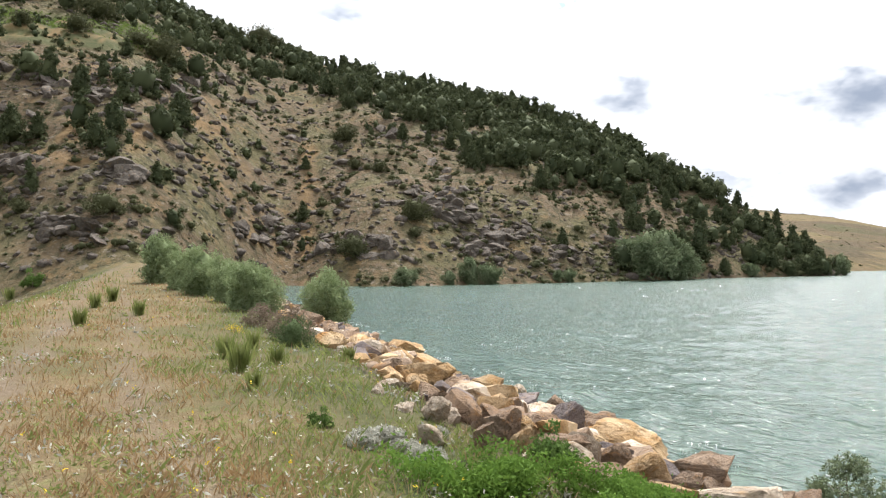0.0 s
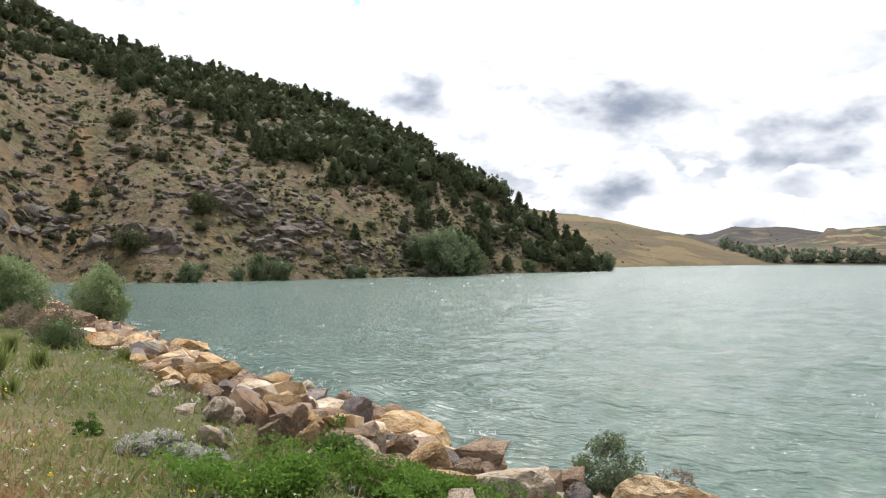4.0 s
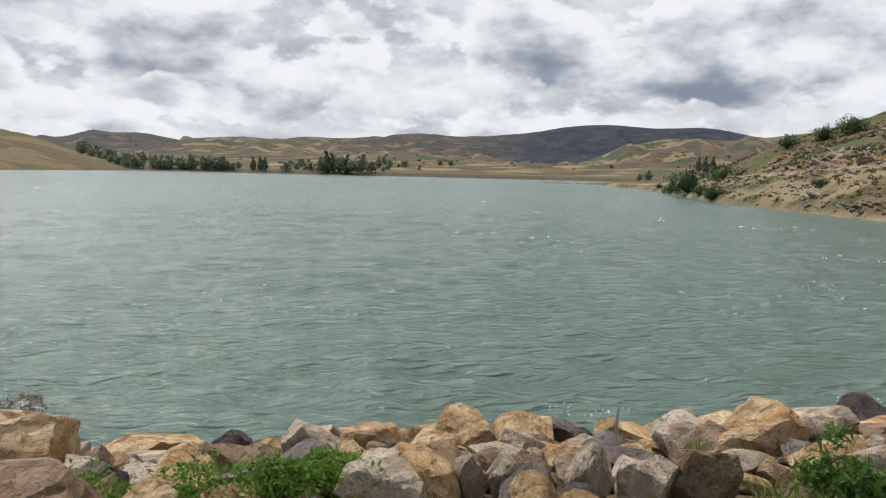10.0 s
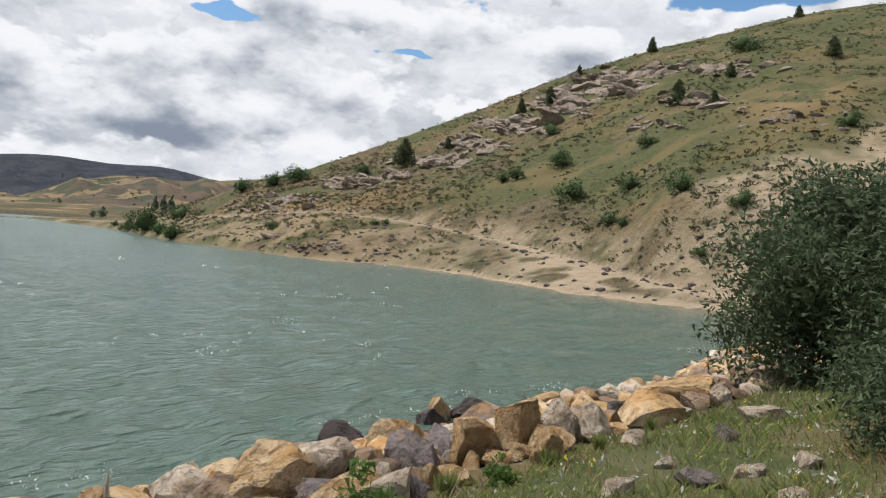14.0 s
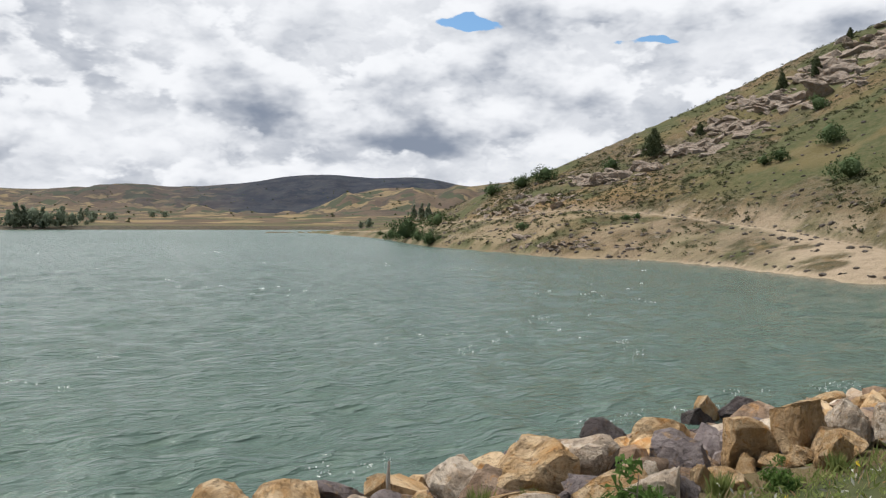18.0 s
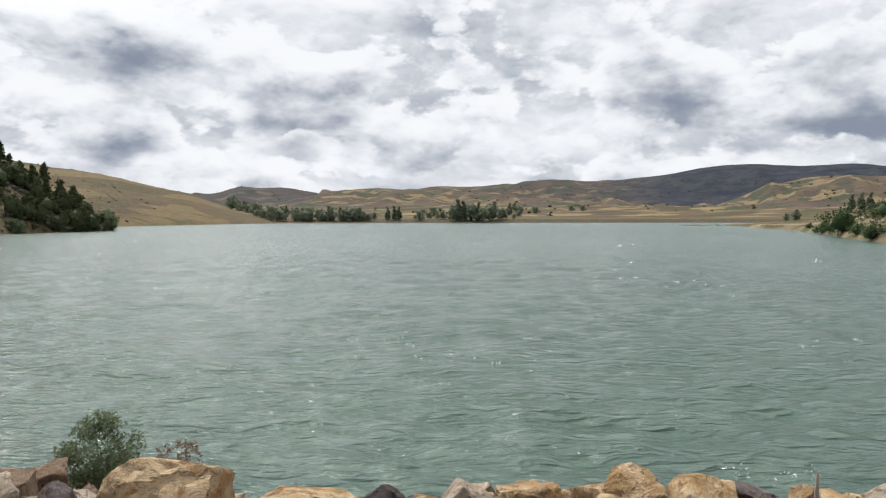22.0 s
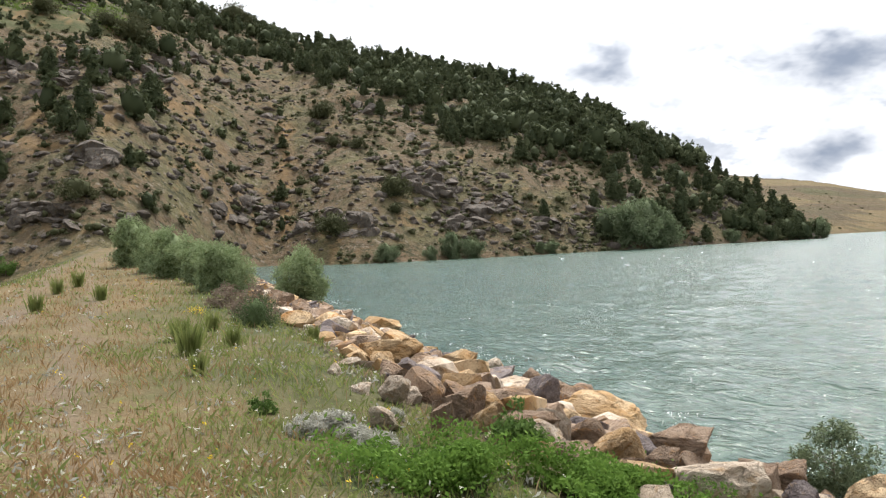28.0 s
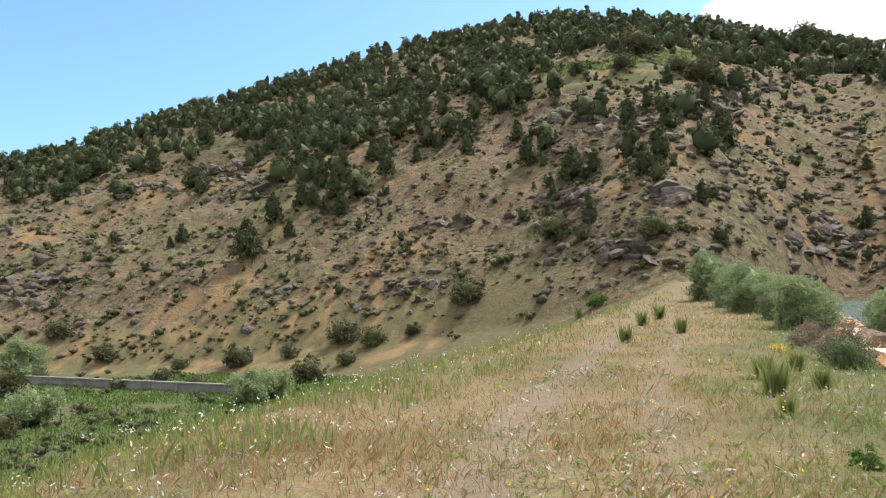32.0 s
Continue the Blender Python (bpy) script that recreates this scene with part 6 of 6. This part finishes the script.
for name, mat, label, lo, share in (("low_weeds", M_GRASS, "low green weeds dotted through the dry grass", 0.50, 0.38), ("grey_weeds", M_SAGE, "low silvery weeds dotted through the dry grass", 0.52, 0.22)):
    sel = (n2 > lo) & (rg.rand(len(x)) < share)
    n2 = np.roll(n2, 1499)
    m = int(sel.sum())
    size = rg.uniform(0.05, 0.14, m)
    c0 = np.repeat(np.stack([x[sel], y[sel], z[sel]], -1), 9, 0)
    off = rg.normal(0, 1, (9 * m, 3)) * np.repeat(size, 9)[:, None] * np.array([0.7, 0.7, 0.45])
    off[:, 2] = np.abs(off[:, 2])
    v, f = leaf_quads(c0 + off, 0.016 + 0.0007 * np.repeat(d[sel], 9)[:, None], rg, long=1.5)
    tagged(new(name, mesh_of(name, v, f, mat)), label, "weeds", kind="stuff")

# rank weeds along the dry edge of the embankment, and scrub below
x, y, z, s, d = scatter(60000, 8.0, 62, rg)
sel = (s > 12.6) & (s < 16.5) & (x < 0) & (fbm(x / 1.3, y / 1.3, 3, 79) > 0.44)
v, f = blades(x[sel], y[sel], z[sel], rg.uniform(0.08, 0.34, int(sel.sum())), 0.004 + 0.0006 * d[sel], rg, 0.6)
tagged(new("edge_weeds", mesh_of("edge_weeds", v, f, M_GRASS)), "rank green weeds along the edge of the embankment", "weeds", kind="stuff")
c0 = np.stack([x[sel], y[sel], z[sel] + rg.uniform(0.15, 0.34, int(sel.sum()))], -1)[::14]
v, f = leaf_quads(np.repeat(c0, 4, 0) + rg.normal(0, 0.03, (4 * len(c0), 3)), 0.02, rg)
tagged(new("edge_flowers", mesh_of("edge_flowers", v, f, M_WHITE)), "white flower umbels along the embankment edge", "flowers", kind="stuff")
gy_, gr_ = rg.uniform(36, 80, 60000), rg.uniform(24, 115, 60000)
x, y = -np.sin(np.radians(gy_)) * gr_, np.cos(np.radians(gy_)) * gr_
z, kind = height(x, y)
sel = (kind == 0) & (bank_distance(x, y)[0] > 22) & (fbm(x / 8, y / 8, 3, 143) > 0.30)
v, f = blades(x[sel], y[sel], z[sel], rg.uniform(0.10, 0.38, int(sel.sum())), 0.0012 * gr_[sel], rg, 0.9)
tagged(new("valley_grass", mesh_of("valley_grass", v, f, M_WEED)), "lush green grass on the valley floor", "grass", kind="stuff")
gy_, gr_ = rg.uniform(18, 33, 45000), rg.uniform(180, 345, 45000)
x, y = -np.sin(np.radians(gy_)) * gr_, np.cos(np.radians(gy_)) * gr_
z, kind = height(x, y)
sel = (kind == 1) & (meadow_of(gy_, np.degrees(np.arctan2(z - 3.5, gr_))) > 0.45) & (fbm(x / 6, y / 6, 3, 145) > 0.36)
v, f = blades(x[sel], y[sel], z[sel], rg.uniform(0.2, 0.45, int(sel.sum())), np.full(int(sel.sum()), 0.22), rg, 0.9)
tagged(new("glade_grass", mesh_of("glade_grass", v, f, M_GLADE)), "bright green grass of an open glade high on the hill", "grass", kind="stuff")
brush_v, brush_f, brush_n = [], [], 0
for _ in range(700):
    yaw, rr0 = rg.uniform(38, 76), rg.uniform(42, 125)
    q = at(yaw, rr0)
    if bank_distance(q.x, q.y)[0] > 26 and fbm(q.x / 9, q.y / 9, 3, 141) > 0.47:
        brush_n = add_to(brush_v, brush_f, brush_n, FASTBRUSH[rg.randint(3)], q, rg.uniform(0.2, 0.9), rg.uniform(0, 6.28), rg)
tagged(new("valley_scrub", mesh_of("valley_scrub", np.concatenate(brush_v), np.concatenate(brush_f), M_SHRUB)), "low scrub on the valley floor", "scrub", kind="stuff")

# nettles along the top of the stones
rn = np.random.RandomState(14)

def nettle_patch(label, edge_line, k, high, rn, spread=0.30):
    u = rn.uniform(0, len(edge_line) - 1.001, k)
    i = u.astype(int)
    c = edge_line[i] + (edge_line[i + 1] - edge_line[i]) * (u - i)[:, None] + rn.normal(0, spread, (k, 2))
    tall = high * smooth(0.25, 0.6, fbm(c[:, 0] / 0.5, c[:, 1] / 0.5, 3, 131)) + 0.05
    dense = rn.rand(k) < smooth(0.30, 0.5, fbm(c[:, 0] / 0.8, c[:, 1] / 0.8, 2, 133))
    c, tall = c[dense], tall[dense]
    zz = height(c[:, 0], c[:, 1])[0] + tall * np.sqrt(rn.rand(len(c)))
    v, f = leaf_quads(np.c_[c, zz], 0.022, rn, long=1.2)
    tagged(new("nettles", mesh_of("nettles", v, f, M_NETTLE)), label, "nettles", kind="stuff")


nettle_patch("bright green nettle patch above the stones", np.array([(-0.2, 6.2), (0.5, 6.3), (1.1, 6.1), (1.7, 5.9), (2.25, 5.5), (2.5, 5.0)]), 80000, 0.31, rn, 0.36)
nettle_patch("leafy green nettles growing out of the stones", np.array([(3.45, 4.3), (3.8, 4.0), (4.1, 3.65), (4.4, 3.3)]), 26000, 0.36, rn, 0.24)

# foam where the waves break on the stones
rf = np.random.RandomState(21)
c0 = []
for _ in range(900):
    q = bank_point(rf.uniform(60, 160), -abs(rf.normal(0, 0.35)) + 0.15)
    if fbm(q[0] / 1.2, q[1] / 1.2, 2, 151) > 0.56:
        c0.append((q[0], q[1], rf.uniform(0.0, 0.10)))
c0 = np.repeat(np.array(c0), 4, 0)
v, f = leaf_quads(c0 + rf.normal(0, 0.05, c0.shape) * np.array([1, 1, 0.4]), 0.022, rf)
tagged(new("foam", mesh_of("foam", v, f, M_FOAM_GLINT)), "white flecks of foam at the waterline", "foam", kind="stuff")

# white flecks laid on the open lake in place of sun glints
yw, rw = rf.uniform(-95, 10, 900), 18.0 * (110 / 18.0) ** rf.uniform(0, 1, 900)
xw, yv = -np.sin(np.radians(yw)) * rw, np.cos(np.radians(yw)) * rw
sel = (bank_distance(xw, yv)[0] < -1.5) & (fbm(xw / 6, yv / 6, 3, 153) > 0.63)
c0 = np.repeat(np.stack([xw[sel], yv[sel], wave_height(xw[sel], yv[sel])[0] + 0.02], -1), 5, 0)
v, f = leaf_quads(c0 + rf.normal(0, 1, c0.shape) * np.array([0.10, 0.10, 0.012]), 0.012 + 0.0006 * np.repeat(rw[sel], 5)[:, None], rf)
tagged(new("whitecap_flecks", mesh_of("whitecap_flecks", v, f, M_FOAM_GLINT)), "small white flecks standing in for sun glints on the lake", "foam", kind="stuff")

# ---------------------------------------------------------------- small things
pv, pf = tubes([([(0, 0, 0), (0.05, 0.1, 0.22), (0.02, 0.22, 0.42)], [0.028, 0.024, 0.012])], 7)
stick = tagged(new("driftwood_stick", mesh_of("driftwood_stick", pv, pf, M_DRIFT, smooth_by=50)), "bleached driftwood stick leaning on the stones", "stick")
stick.matrix_world = pose(8.75, 2.35, 0.42, 30, 20, 200)
for yaw, el, half, shape, mat in [(-119.0, -11.0, 0.3, 4, M_PALE), (-113.6, -11.8, 0.28, 9, M_PALE), (-116.5, -12.6, 0.16, 2, M_GREYROCK), (-110.6, -13.6, 0.2, 5, M_PALE), (-121.0, -13.4, 0.15, 6, M_PALE),
                                  (-117.6, -14.6, 0.14, 7, M_PALE), (-114.5, -15.6, 0.22, 8, M_GREYROCK), (-108.5, -17.0, 0.2, 10, M_PALE), (-112.2, -14.8, 0.12, 3, M_PALE), (-119.8, -15.8, 0.12, 1, M_PALE),
                                  (4.6, -9.6, 0.18, 6, M_PALE), (6.2, -9.3, 0.2, 11, M_PALE), (3.2, -10.4, 0.16, 12, M_GREYROCK), (7.4, -9.8, 0.14, 13, M_PALE), (2.2, -12.0, 0.2, 2, M_PALE), (5.4, -11.2, 0.16, 4, M_PALE)]:
    p = near_place(yaw, el)
    ob = tagged(new("field_stone", stone_mesh(shape, mat)), "pale stone lying loose in the grass", "stone", "stones in the grass")
    ob.matrix_world = pose(p.x, p.y, p.z + half * 0.12, rt.uniform(-15, 15), rt.uniform(-15, 15), rt.uniform(0, 360)) @ Matrix.Diagonal((half, half, half, 1))

# ---------------------------------------------------------------- valley below the embankment
def block(name, size, mat, bevel=0.05):
    bm = bmesh.new()
    bmesh.ops.create_cube(bm, size=1.0)
    bmesh.ops.scale(bm, vec=size, verts=bm.verts)
    bmesh.ops.bevel(bm, geom=bm.edges[:], offset=bevel, segments=2, affect="EDGES")
    me = bpy.data.meshes.new(name)
    bm.to_mesh(me)
    bm.free()
    me.materials.append(mat)
    return me


a, b = Vector((-112.0, 45.0)), Vector((-62.0, 50.5))
channel = thing("concrete_channel", "long low grey concrete channel wall in the valley", "channel", pose(a.x, a.y, height_at(a.x, a.y), 0, 0, math.degrees(math.atan2(b.y - a.y, b.x - a.x))))
n = 12
step = (b - a).length / n
wall_piece, cap_piece = block("wall_section", (step - 0.04, 0.3, 0.95), M_CONCRETE, 0.03), block("coping", (step - 0.02, 0.55, 0.16), M_CONCRETE, 0.03)
for q in range(n):
    part("wall_section", wall_piece, channel, pose((q + 0.5) * step, 0, 0.4))
    part("coping", cap_piece, channel, pose((q + 0.5) * step, 0, 0.95))
VALLEY = [(67.6, -4.6, 2.7, LEAFY), (66.9, -7.5, 2.6, LEAFY), (53.6, -7.2, 2.4, LEAFY), (51.8, -7.0, 2.2, LEAFY), (49.2, -6.0, 1.7, SHRUBS), (56.8, -5.9, 0.9, SHRUBS), (62.0, -5.6, 0.8, SHRUBS),
          (69.0, -5.4, 2.0, SHRUBS), (69.2, -8.0, 2.0, SHRUBS), (64.0, -7.0, 0.7, SHRUBS), (60.0, -7.4, 0.5, SHRUBS), (58.0, -4.5, 0.8, SHRUBS), (50.5, -4.2, 0.9, SHRUBS), (41.5, -3.0, 0.9, SHRUBS)]
for yaw, el, deg, kinds in VALLEY:
    p = toward(yaw, el, 22, 200)
    plant("valley_bush", "rounded bush on the green valley floor", "bush", kinds[rt.randint(3)], p - Vector((0, 0, 0.15)), math.tan(radians(deg)) * p.to_2d().length * 1.1, rt.uniform(0, 360), "bushes in the valley", 1.1)
